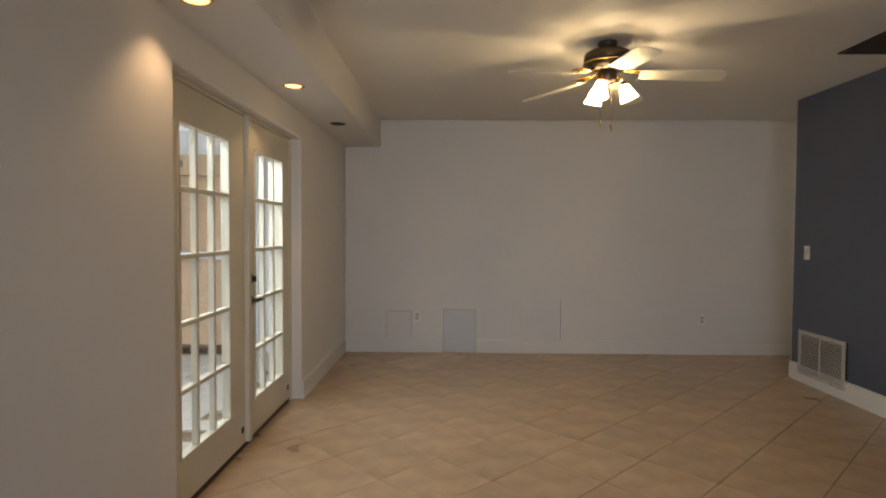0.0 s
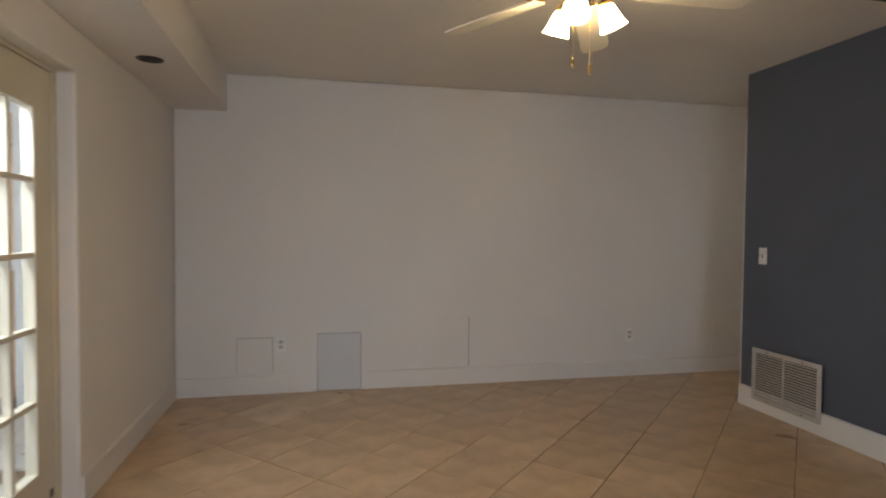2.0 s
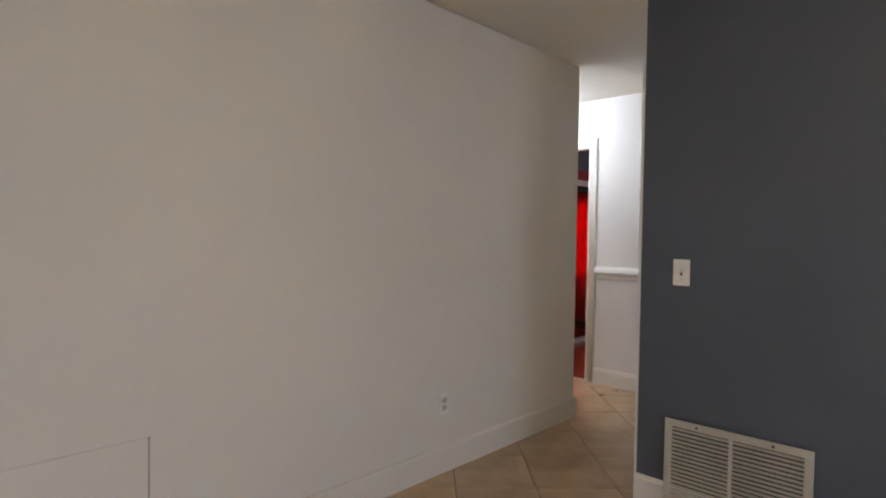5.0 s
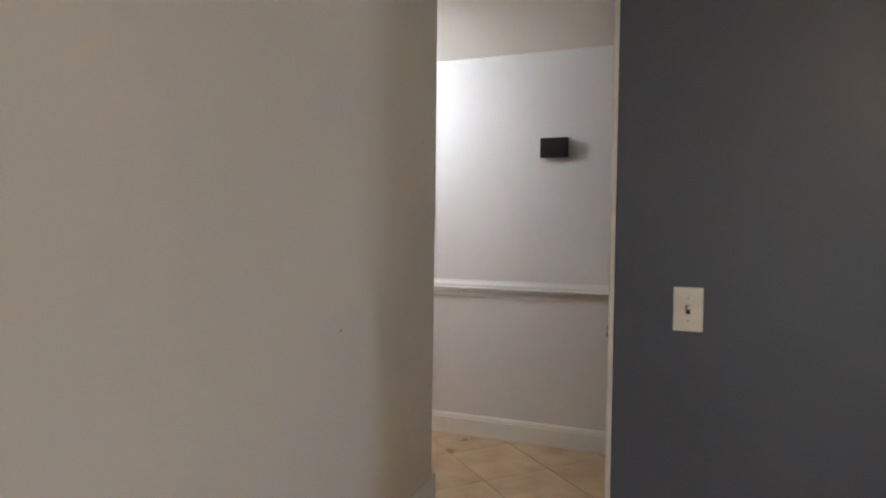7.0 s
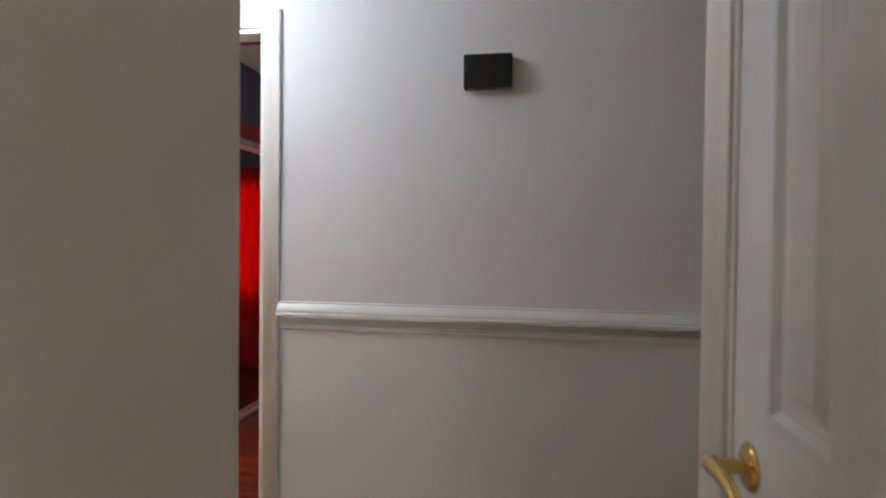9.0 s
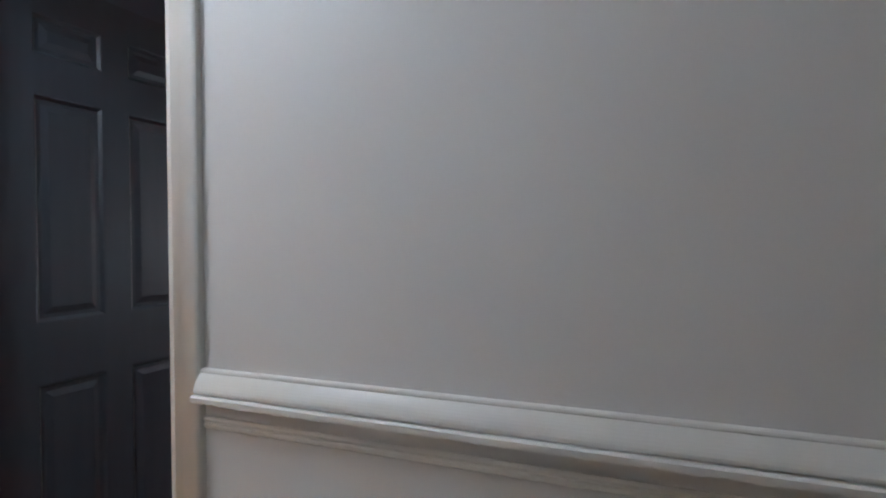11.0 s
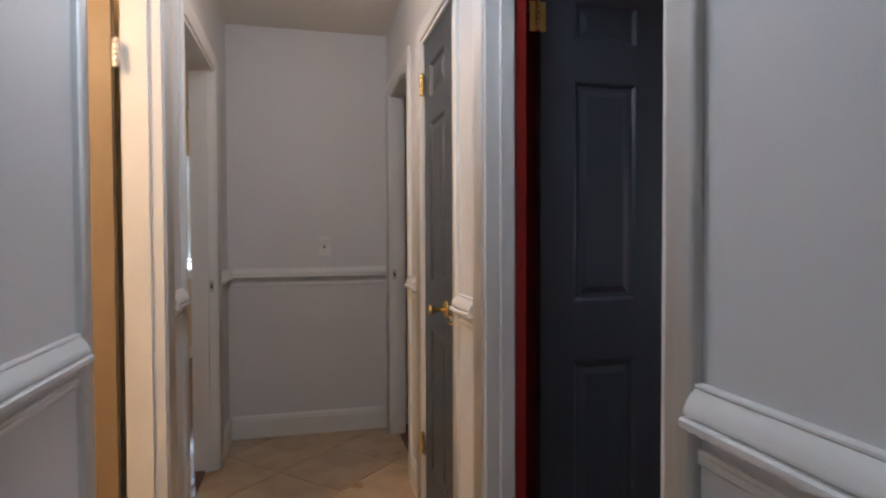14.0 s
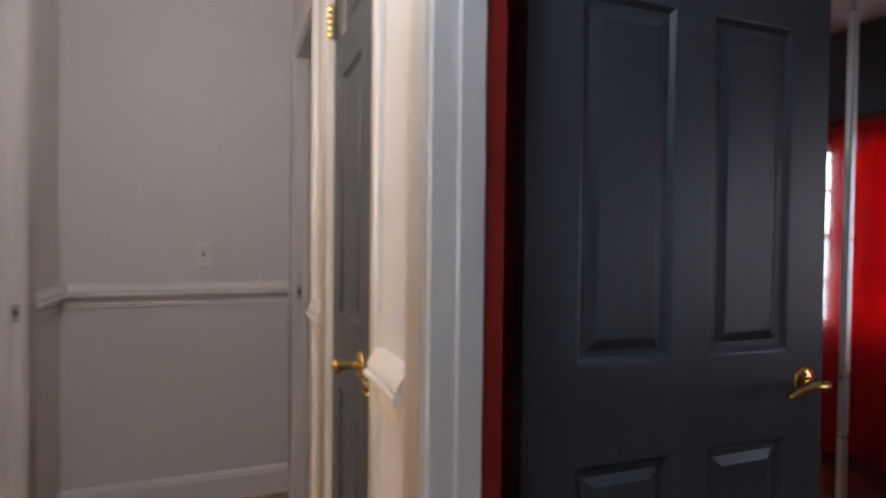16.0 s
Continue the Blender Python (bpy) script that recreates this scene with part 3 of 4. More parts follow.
for z in (-0.012, 0.012):
    bar = bmesh.new()
    bm_tube(bar, [(-0.006, -0.026, z), (-0.016, -0.020, z), (-0.016, 0.016, z), (-0.006, 0.022, z)], 0.004, 8)
    part("bar", bar, BRASS, lb)

# ---- french doors ----
def french_leaf(name, label, y0, y1, g0, g1):
    """A glazed leaf from y0 to y1 with three by five panes between g0 and g1."""
    ob = thing(name, label, "french door", kind="structure")
    xa, xb = XF - 0.120, XF - 0.080
    zb, zt, gz0, gz1 = 0.03, 1.935, 0.235, 1.772
    bm = bmesh.new()
    bm_box(bm, xa, xb, y0, g0, zb, zt)
    bm_box(bm, xa, xb, g1, y1, zb, zt)
    bm_box(bm, xa, xb, g0, g1, zb, gz0)
    bm_box(bm, xa, xb, g0, g1, gz1, zt)
    part("leaf_frame", bm, CREAM, ob)
    bead = bmesh.new()
    for a, b, c, d in ((g0, g0 + 0.014, gz0, gz1), (g1 - 0.014, g1, gz0, gz1), (g0 + 0.014, g1 - 0.014, gz0, gz0 + 0.014), (g0 + 0.014, g1 - 0.014, gz1 - 0.014, gz1)):
        bm_box(bead, xa - 0.004, xb + 0.006, a, b, c, d, 0.002)
    part("glazing_bead", bead, CREAM, ob)
    zs = [gz0 + (gz1 - gz0) * k / 5 for k in range(6)]
    ys = [g0 + (g1 - g0) * k / 3 for k in range(4)]
    for k in range(1, 5):
        part("glazing_bar", box(xa + 0.004, xb + 0.003, g0 + 0.014, g1 - 0.014, zs[k] - 0.011, zs[k] + 0.011, 0.004), CREAM, ob)
    for k in range(1, 3):
        part("glazing_bar", box(xa + 0.006, xb + 0.001, ys[k] - 0.011, ys[k] + 0.011, gz0 + 0.014, gz1 - 0.014, 0.004), CREAM, ob)
    for i in range(3):
        for k in range(5):
            p = part("pane", box(XF - 0.102, XF - 0.098, ys[i] + 0.005, ys[i + 1] - 0.005, zs[k] + 0.005, zs[k + 1] - 0.005), GLASS, ob)
            p.visible_shadow = False
    for y in (y0 + 0.05, y1 - 0.05):
        part("foot_bolt", box(xb, xb + 0.006, y - 0.012, y + 0.012, 0.10, 0.135, 0.002), BRONZE, ob)
    return ob


french_leaf("door_5", "cream french door leaf with fifteen glass panes", 2.275, 3.185, 2.385, 2.965)
leaf_b = french_leaf("door_6", "cream french door leaf with a bronze lever handle", 3.225, 4.085, 3.345, 3.925)
part("astragal", box(XF - 0.085, XF - 0.052, 3.182, 3.228, 0.03, 1.945, 0.008), CREAM, leaf_b)
lv = bmesh.new()
bm_turned(lv, [(0.030, 0), (0.030, 0.006), (0.022, 0.011), (0.011, 0.014), (0.011, 0.045), (0.008, 0.050)], 20, pose(XF - 0.08, 3.282, 0.855, 0, 90, 0))
bm_tube(lv, [(XF - 0.036, 3.277, 0.855), (XF - 0.034, 3.31, 0.858), (XF - 0.036, 3.36, 0.853), (XF - 0.042, 3.392, 0.856)], [0.009, 0.010, 0.008, 0.006])
part("lever_handle", lv, BRONZE, leaf_b, "dark bronze lever handle")
db = bmesh.new()
bm_turned(db, [(0.030, 0), (0.030, 0.008), (0.024, 0.013), (0.008, 0.015), (0.008, 0.024)], 20, pose(XF - 0.08, 3.282, 0.985, 0, 90, 0))
bm_box(db, XF - 0.062, XF - 0.044, 3.278, 3.286, 0.968, 1.002, 0.002)
part("deadbolt", db, BRONZE, leaf_b, "dark bronze deadbolt turn")
jm = bmesh.new()
bm_box(jm, XF - 0.198, XF - 0.075, FY0 + 0.001, 2.272, 0, FH - 0.001)
bm_box(jm, XF - 0.198, XF - 0.075, 4.088, FY1 - 0.001, 0, FH - 0.001)
bm_box(jm, XF - 0.198, XF - 0.075, 2.272, 4.088, 1.940, FH - 0.001)
structure("door_frame_8", jm, CREAM, "cream wooden frame of the french doors", "door frame")
structure("threshold", box(XF - 0.198, XF - 0.082, FY0 + 0.001, FY1 - 0.001, 0.003, 0.026, 0.004), BRONZE, "dark metal threshold under the french doors", "threshold")


# ---- ceiling fan ----
def ceiling_fan(x, y):
    fan = thing("ceiling_fan", "bronze ceiling fan with five white blades and lit glass shades", "ceiling fan", pose(x, y, H - 0.010))
    part("canopy", turned([(0.052, 0.0098), (0.058, 0.006), (0.056, -0.006), (0.045, -0.04)], 28), FANB, fan)
    part("motor", turned([(0.045, -0.036), (0.105, -0.046), (0.136, -0.062), (0.141, -0.085), (0.141, -0.115), (0.130, -0.122), (0.141, -0.130), (0.134, -0.150), (0.100, -0.166), (0.062, -0.172)], 36), FANB, fan)
    part("trim_ring", turned([(0.142, -0.117), (0.146, -0.120), (0.146, -0.126), (0.142, -0.129)], 36), BRASS, fan, "brass ring round the motor")
    part("switch_housing", turned([(0.055, -0.170), (0.060, -0.178), (0.056, -0.222), (0.048, -0.236), (0.020, -0.246)], 28), FANB, fan)
    for k in range(5):
        a = -14 + 72 * k
        arm = bmesh.new()
        for s in (-1, 1):
            bm_tube(arm, [(0.10, 0.010 * s, -0.172), (0.15, 0.022 * s, -0.178), (0.185, 0.036 * s, -0.181), (0.205, 0.030 * s, -0.183), (0.215, 0.012 * s, -0.184)], 0.0055, 8)
        bm_tube(arm, [(0.07, 0, -0.168), (0.13, 0, -0.176), (0.215, 0, -0.184)], 0.006, 8)
        bm_box(arm, 0.185, 0.245, -0.028, 0.028, -0.186, -0.181, 0.001)
        part("blade_iron", arm, BRASS, fan, "ornate brass blade iron", pose(0, 0, 0, 0, 0, a))
        outline = [(0.19, -0.052), (0.30, -0.060), (0.45, -0.066), (0.60, -0.068), (0.645, -0.060), (0.662, -0.035), (0.664, 0.0)]
        outline = outline + [(p, -q) for p, q in outline[-2::-1]]
        bl = bmesh.new()
        top = [bl.verts.new((p, q, 0.003)) for p, q in outline]
        low = [bl.verts.new((p, q, -0.003)) for p, q in outline]
        bl.faces.new(top), bl.faces.new(low[::-1])
        for i in range(len(outline)):
            j = (i + 1) % len(outline)
            bl.faces.new((top[i], low[i], low[j], top[j]))
        part("blade", bl, BLADE, fan, "", pose(0, 0, 0, 0, 0, a) @ pose(0, 0, -0.185) @ pose(0, 0, 0, -12, 4.5, 0))
    for k in range(3):
        a = -5 + 120 * k
        base = pose(0, 0, -0.215, 0, 0, a)
        arm = bmesh.new()
        bm_tube(arm, [(0.045, 0, 0.0), (0.075, 0, 0.008), (0.090, 0, -0.004), (0.094, 0, -0.02)], 0.008, 8)
        bm_turned(arm, [(0.010, 0.012), (0.026, 0.004), (0.028, -0.016), (0.024, -0.020)], 18, pose(0.094, 0, -0.026, 0, -22, 0))
        part("lamp_arm", arm, BRASS, fan, "", base)
        sh = bmesh.new()
        bm_turned(sh, [(0.022, -0.010), (0.030, -0.020), (0.037, -0.045), (0.045, -0.078), (0.057, -0.108), (0.053, -0.106), (0.041, -0.078), (0.030, -0.045), (0.012, -0.03)], 24, pose(0.094, 0, -0.026, 0, -22, 0))
        part("glass_shade", sh, SHADE, fan, "lit frosted bell glass shade", base)
    for dx, dy, ln in ((-0.045, -0.02, 0.235), (0.015, -0.045, 0.265)):
        ch = bmesh.new()
        bm_tube(ch, [(dx, dy, -0.225), (dx, dy, -0.235 - ln)], 0.0014, 6)
        bm_turned(ch, [(0.002, 0.0), (0.005, -0.006), (0.0065, -0.03), (0.005, -0.04), (0.0, -0.044)], 10, pose(dx, dy, -0.235 - ln))
        part("pull_chain", ch, BRASS, fan, "thin brass pull chain with a bell end")
    return fan


ceiling_fan(0.467, 3.42)


# ---- recessed spots ----
def spot(x, y, lit):
    ob = thing("recessed_light", "lit recessed spotlight with a brass trim ring" if lit else "unlit recessed spotlight in the soffit", "recessed light", pose(x, y, SOFZ), group="recessed lights in the soffit")
    part("trim_ring", turned([(0.040, 0.0), (0.066, -0.0005), (0.066, -0.003), (0.062, -0.0045), (0.052, -0.0035), (0.050, -0.001)], 28), BRASS if lit else BRONZE, ob)
    part("lens", turned([(0.051, -0.0012), (0.046, -0.0042), (0.026, -0.0062), (0.0, -0.007)], 24), SPOTON if lit else SLOT, ob)


spot(-1.45, 2.05, True)
spot(-1.44, 3.33, True)
spot(-1.415, 4.54, False)


# ---- vents, switches, outlets, panels ----
def return_grille():
    y0, y1, z0, z1 = 4.228, 4.806, 0.074, 0.450
    ob = thing("return_air_grille", "beige metal return air grille on the charcoal wall", "vent grille", pose(XD - 0.0182, 0, 0))
    bm = bmesh.new()
    w = 0.032
    for a, b, c, d in ((y0, y1, z0, z0 + w), (y0, y1, z1 - w, z1), (y0, y0 + w, z0 + w, z1 - w), (y1 - w, y1, z0 + w, z1 - w)):
        bm_box(bm, -0.012, -0.0005, a, b, c, d, 0.003)
    part("frame", bm, GRILLE, ob)
    # flat sheet coloured as shade behind the slats; the wall is solid
    part("backing", box(-0.0025, 0.0178, y0 + 0.01, y1 - 0.01, 0.15, z1 - 0.01), DUCT_SHADE, ob)
    ym = (y0 + y1) / 2 + 0.01
    part("mullion", box(-0.011, -0.002, ym - 0.008, ym + 0.008, z0 + w, z1 - w, 0.002), GRILLE, ob)
    n = 17
    for a, b in ((y0 + w, ym - 0.008), (ym + 0.008, y1 - w)):
        sl = None
        for k in range(n):
            z = z0 + w + (z1 - z0 - 2 * w) * (k + 0.5) / n
            if sl is None:
                sl = part("slat", box(-0.008, 0.006, a, b, -0.0012, 0.0012), GRILLE, ob, "", pose(-0.0075, 0, z, 0, -26, 0))
            else:
                share("slat", sl.data, ob, pose(-0.0075, 0, z, 0, -26, 0))
    for y in (y0 + 0.14, y1 - 0.14):
        for z in (z0 + w / 2, z1 - w / 2):
            part("screw", turned([(0.0055, 0), (0.005, 0.0015), (0.002, 0.002)], 10, pose(-0.012, y, z, 0, -90, 0)), SLOT, ob)


return_grille()


def ceiling_vent():
    x0, x1, y0, y1 = 2.0, 2.32, 3.02, 3.635
    ob = thing("ceiling_vent", "dark slatted air vent in the ceiling", "vent", pose(0, 0, H))
    bm = bmesh.new()
    for a, b, c, d in ((x0, x1, y0, y0 + 0.02), (x0, x1, y1 - 0.02, y1), (x0, x0 + 0.02, y0 + 0.02, y1 - 0.02), (x1 - 0.02, x1, y0 + 0.02, y1 - 0.02)):
        bm_box(bm, a, b, c, d, -0.010, -0.0005, 0.002)
    part("frame", bm, BRONZE, ob)
    # same shade colour in place of a hollow above the slats
    part("backing", box(x0 + 0.02, x1 - 0.02, y0 + 0.02, y1 - 0.02, -0.002, -0.0004), DUCT_SHADE, ob)
    sl = None
    for k in range(16):
        x = x0 + 0.02 + (x1 - x0 - 0.04) * (k + 0.5) / 16
        if sl is None:
            sl = part("slat", box(-0.007, 0.007, y0 + 0.02, y1 - 0.02, -0.001, 0.001), BRONZE, ob, "", pose(x, 0, -0.008, 0, 40, 0))
        else:
            share("slat", sl.data, ob, pose(x, 0, -0.008, 0, 40, 0))


ceiling_vent()


def switch_plate(label, m):
    """A toggle switch on a wall; y points out of the wall."""
    ob = thing("light_switch", label, "light switch", m)
    part("plate", box(-0.037, 0.037, 0, 0.006, -0.059, 0.059, 0.0025), PLAST, ob)
    part("slot", box(-0.0052, 0.0052, 0.0055, 0.0066, -0.0125, 0.0125), SLOT, ob)
    part("toggle", box(-0.0042, 0.0042, 0.004, 0.020, 0.0, 0.011, 0.0015), PLAST, ob)
    for z in (-0.030, 0.030):
        part("screw", turned([(0.0035, 0), (0.003, 0.001)], 10, pose(0, 0.006, z, -90)), NICKEL, ob)


def outlet(label, m):
    ob = thing("wall_outlet", label, "outlet", m)
    part("plate", box(-0.036, 0.036, 0, 0.0055, -0.058, 0.058, 0.0025), PLAST, ob)
    for z in (-0.020, 0.020):
        s = part("socket", box(-0.017, 0.017, 0.005, 0.0085, z - 0.0145, z + 0.0145, 0.004), PLAST if "white" in label else GRILLE, ob)
        for x in (-0.0065, 0.0065):
            part("slot", box(x - 0.0012, x + 0.0012, 0.0083, 0.0093, z - 0.003, z + 0.006), SLOT, s)


switch_plate("white toggle light switch on the charcoal wall", pose(XD, 4.759, 1.110, 0, 0, 90))
switch_plate("white toggle light switch on the hall end wall", pose(4.022, YN, 1.141, 0, 0, 180))
outlet("beige duplex outlet low on the far wall", pose(-0.842, FAR, 0.378, 0, 0, 180))
outlet("beige duplex outlet low on the living room wall", pose(2.132, FAR, 0.365, 0, 0, 180))
outlet("white duplex outlet on the cream bedroom wall", pose(2.42, 11.56, 0.40, 0, 0, 180))


def access_panel(label, x0, x1, z0, z1, groove, mat=None):
    """A painted-over patch panel in the far wall with a hairline edge."""
    ob = thing("access_panel", label, "access panel", pose(0, FAR, 0))
    part("board", box(x0, x1, -0.008, -0.0005, z0, z1, 0.0025), mat or WALL, ob)
    bm = bmesh.new()
    for a, b, c, d in ((x0 - 0.003, x0, z0, z1), (x1, x1 + 0.003, z0, z1), (x0, x1, z1, z1 + 0.003)):
        bm_box(bm, a, b, -0.002, -0.0004, c, d)
    part("gap", bm, groove, ob)


PATCH = surface("patch_paint", (0.64, 0.63, 0.61), (0.60, 0.59, 0.57), 0.6, 3, 200, 0.05)
GAP = surface("panel_gap", (0.22, 0.20, 0.17), (0.12, 0.11, 0.09), 0.9, 12, 90, 0.05)
access_panel("small square painted access panel in the wall", -1.166, -0.905, 0.160, 0.432, GAP)
access_panel("painted access panel reaching down to the floor", -0.565, -0.228, 0.003, 0.452, GAP, PATCH)
pn = thing("access_panel", "wide painted access panel above the baseboard", "access panel", pose(0, FAR, 0))
part("board", box(0.240, 0.660, -0.005, -0.0005, 0.146, 0.556, 0.002), WALL, pn)
part("gap", box(0.660, 0.664, -0.003, -0.0004, 0.146, 0.556), GAP, pn)

for x, z, w, h in ((2.572, 0.971, 0.004, 0.014),):
    sc = thing("wall_scuff", "small dark scuff mark on the wall paint", "scuff mark", pose(x, FAR, z, 0, 25, 0))
    part("mark", box(-w / 2, w / 2, -0.0012, -0.0002, -h / 2, h / 2, 0.0003), GAP, sc)
chime = thing("door_chime", "small black plastic door chime box on the hall wall", "door chime", pose(XE, 5.416, 1.843))
part("cover", box(-0.046, -0.004, -0.085, 0.085, -0.060, 0.060, 0.006), BLACK, chime)
part("back_plate", box(-0.005, 0.0, -0.080, 0.080, -0.055, 0.055), BLACK, chime)
for y in (-0.062, 0.062):
    part("seam", box(-0.047, -0.0455, y - 0.0012, y + 0.0012, -0.056, 0.056), SLOT, chime)

# ---- red room: mirrored sliding closet, curtain, window ----
closet = thing("mirrored_sliding_doors", "mirrored sliding closet doors in aluminium frames", "sliding door", kind="structure")
part("top_track", box(4.62, 7.35, 7.205, 7.28, 1.880, 1.922, 0.002), ALU, closet)
part("bottom_track", box(4.62, 7.35, 7.205, 7.28, 0.012, 0.030, 0.002), ALU, closet)
for x0, x1, y in ((4.64, 5.512, 7.229), (5.47, 6.80, 7.258)):
    leaf = part("mirror_frame", box(x0, x0 + 0.02, y - 0.011, y + 0.011, 0.03, 1.88, 0.003), ALU, closet)
    part("stile", box(x1 - 0.02, x1, y - 0.011, y + 0.011, 0.03, 1.88, 0.003), ALU, leaf)
    part("mirror", box(x0 + 0.02, x1 - 0.02, y - 0.003, y + 0.003, 0.055, 1.862), MIRROR, leaf)
    part("rail", box(x0 + 0.02, x1 - 0.02, y - 0.010, y + 0.010, 0.03, 0.055, 0.002), ALU, leaf)
    part("rail", box(x0 + 0.02, x1 - 0.02, y - 0.010, y + 0.010, 1.862, 1.88, 0.002), ALU, leaf)


def curtain(y0, y1, z0, z1, x):
    bm = bmesh.new()
    n, rows = 90, 10
    grid = []
    for r in range(rows + 1):
        z = z1 + (z0 - z1) * r / rows
        row = []
        for i in range(n + 1):
            u = i / n
            amp = 0.018 + 0.012 * r / rows
            dx = amp * math.sin(u * 2 * math.pi * 9 + 0.6 * math.sin(u * 11)) + 0.006 * math.sin(u * 47 + r * 0.5)
            row.append(bm.verts.new((x + dx, y0 + (y1 - y0) * u + 0.008 * math.sin(r * 0.9 + u * 20), z)))
        grid.append(row)
    for a, b in zip(grid, grid[1:]):
        for i in range(n):
            bm.faces.new((a[i], a[i + 1], b[i + 1], b[i])).smooth = True
    return bm


for y0, y1 in ((5.885, 6.85), (4.75, 5.35)):
    cu = thing("curtain", "sheer bright red curtain panel hanging by the window", "curtain", group="red curtains by the window")
    cloth = part("cloth", curtain(y0, y1, 0.06, 1.885, 7.33), CLOTH, cu)
    sol = cloth.modifiers.new("thick", "SOLIDIFY")
    sol.thickness = 0.0015
rod = thing("curtain_rod", "thin dark curtain rod above the window", "curtain rod")
rb = bmesh.new()
bm_tube(rb, [(7.33, 4.45, 1.895), (7.33, 6.95, 1.895)], 0.008, 10)
part("rod", rb, BRONZE, rod)
for y in (4.5, 6.9):
    br = bmesh.new()
    bm_tube(br, [(7.33, y, 1.895), (7.40, y, 1.895)], 0.006, 8)
    part("bracket", br, BRONZE, rod)


def window_x(name, label, x, y0, y1, z0, z1):
    """A window in a wall that faces along x."""
    ob = thing(name, label, "window", kind="structure")
    bm = bmesh.new()
    for a, b, c, d in ((y0, y0 + 0.045, z0, z1), (y1 - 0.045, y1, z0, z1), (y0 + 0.045, y1 - 0.045, z0, z0 + 0.045), (y0 + 0.045, y1 - 0.045, z1 - 0.045, z1)):
        bm_box(bm, x + 0.03, x + 0.08, a, b, c, d, 0.003)
    part("window_frame", bm, TRIM, ob)
    part("sash_bar", box(x + 0.035, x + 0.075, y0 + 0.045, y1 - 0.045, (z0 + z1) / 2 - 0.02, (z0 + z1) / 2 + 0.02, 0.003), TRIM, ob)
    for k in (1, 3):
        z = z0 + (z1 - z0) * k / 4
        part("sash_bar", box(x + 0.045, x + 0.068, y0 + 0.045, y1 - 0.045, z - 0.009, z + 0.009, 0.002), TRIM, ob)
    for z in (z0 + 0.03, (z0 + z1) / 2):
        p = part("pane", box(x + 0.053, x + 0.057, y0 + 0.03, y1 - 0.03, z, z + (z1 - z0) / 2 - 0.03), GLASS, ob)
        p.visible_shadow = False
    return ob


window_x("window_1", "white framed sash window in the red room", 7.4, *RW)

# ---- bedroom window with a blind ----
bw = thing("window_2", "white framed bedroom window behind a blind", "window", kind="structure")
bm = bmesh.new()
bx0, bx1, bz0, bz1 = BW
for a, b, c, d in ((bx0, bx0 + 0.05, bz0, bz1), (bx1 - 0.05, bx1, bz0, bz1), (bx0 + 0.05, bx1 - 0.05, bz0, bz0 + 0.05), (bx0 + 0.05, bx1 - 0.05, bz1 - 0.05, bz1)):
    bm_box(bm, a, b, 11.62, 11.67, c, d, 0.003)
part("window_frame", bm, TRIM, bw)
part("sash_bar", box(bx0 + 0.05, bx1 - 0.05, 11.625, 11.665, 1.40, 1.44, 0.003), TRIM, bw)
part("window_sill", box(bx0 - 0.04, bx1 + 0.04, 11.53, 11.62, bz0 - 0.025, bz0 + 0.003, 0.004), TRIM, bw)
for z0, z1 in ((bz0 + 0.04, 1.41), (1.43, bz1 - 0.04)):
    p = part("pane", box(bx0 + 0.04, bx1 - 0.04, 11.643, 11.647, z0, z1), GLASS, bw)
    p.visible_shadow = False


def blind(name, label, x0, x1, y, ztop, zlow, pitch, tilt, mat, slack=0.0):
    ob = thing(name, label, "window blind")
    part("head_rail", box(x0, x1, y - 0.02, y + 0.02, ztop - 0.03, ztop, 0.003), mat, ob)
    n = int((ztop - 0.04 - zlow) / pitch)
    sl = None
    rng = random.Random(3)
    for k in range(n):
        m = pose(0, y, ztop - 0.045 - k * pitch, tilt + rng.uniform(-3, 3), slack * (k / n) ** 6)
        if sl is None:
            sl = part("slat", box(x0 + 0.004, x1 - 0.004, -0.0125, 0.0125, -0.0006, 0.0006), mat, ob, "", m)
        else:
            share("slat", sl.data, ob, m)
    part("bottom_rail", box(x0, x1, -0.011, 0.011, -0.008, 0.008, 0.003), mat, ob, "", pose(0, y, zlow - 0.005, 0, slack))
    for x in (x0 + 0.15, x1 - 0.15):
        cd = bmesh.new()
        bm_tube(cd, [(x, y, ztop - 0.03), (x, y, zlow)], 0.0011, 5)
        part("cord", cd, mat, ob)
    return ob


blind("window_blind", "cream slatted blind drawn most of the way down", bx0 + 0.02, bx1 - 0.02, 11.585, bz1 - 0.002, 0.98, 0.0215, 58, BLINDM, 0.4)

# ---- patio seen through the french doors ----
PX0, PX1, PY = -6.4, XF - 0.22, 5.85
structure("patio", box(PX0, XF - 0.2, -3.0, PY + 0.1, -0.099, -0.035), GROUT, "paved covered patio beside the house", "patio")
structure("patio_ceiling", box(PX0 - 0.3, XF - 0.21, 0.2, PY + 0.3, 2.32, 2.326), SHEET, "milky white translucent patio roof", "ceiling")
lw = thing("patio_downlight", "small white round light in the patio ceiling", "ceiling light", pose(-3.35, 4.6, 2.32))
part("rim", turned([(0.05, 0), (0.06, -0.004), (0.055, -0.012), (0.04, -0.014)], 20), PLAST, lw)
pw = thing("patio_wall", "knotty pine board wall of the covered patio", "wall", kind="structure")
part("backing", box(PX0, -2.62, PY + 0.025, PY + 0.09, -0.09, 2.32), BROWN, pw)
x = PX0
brd = random.Random(11)
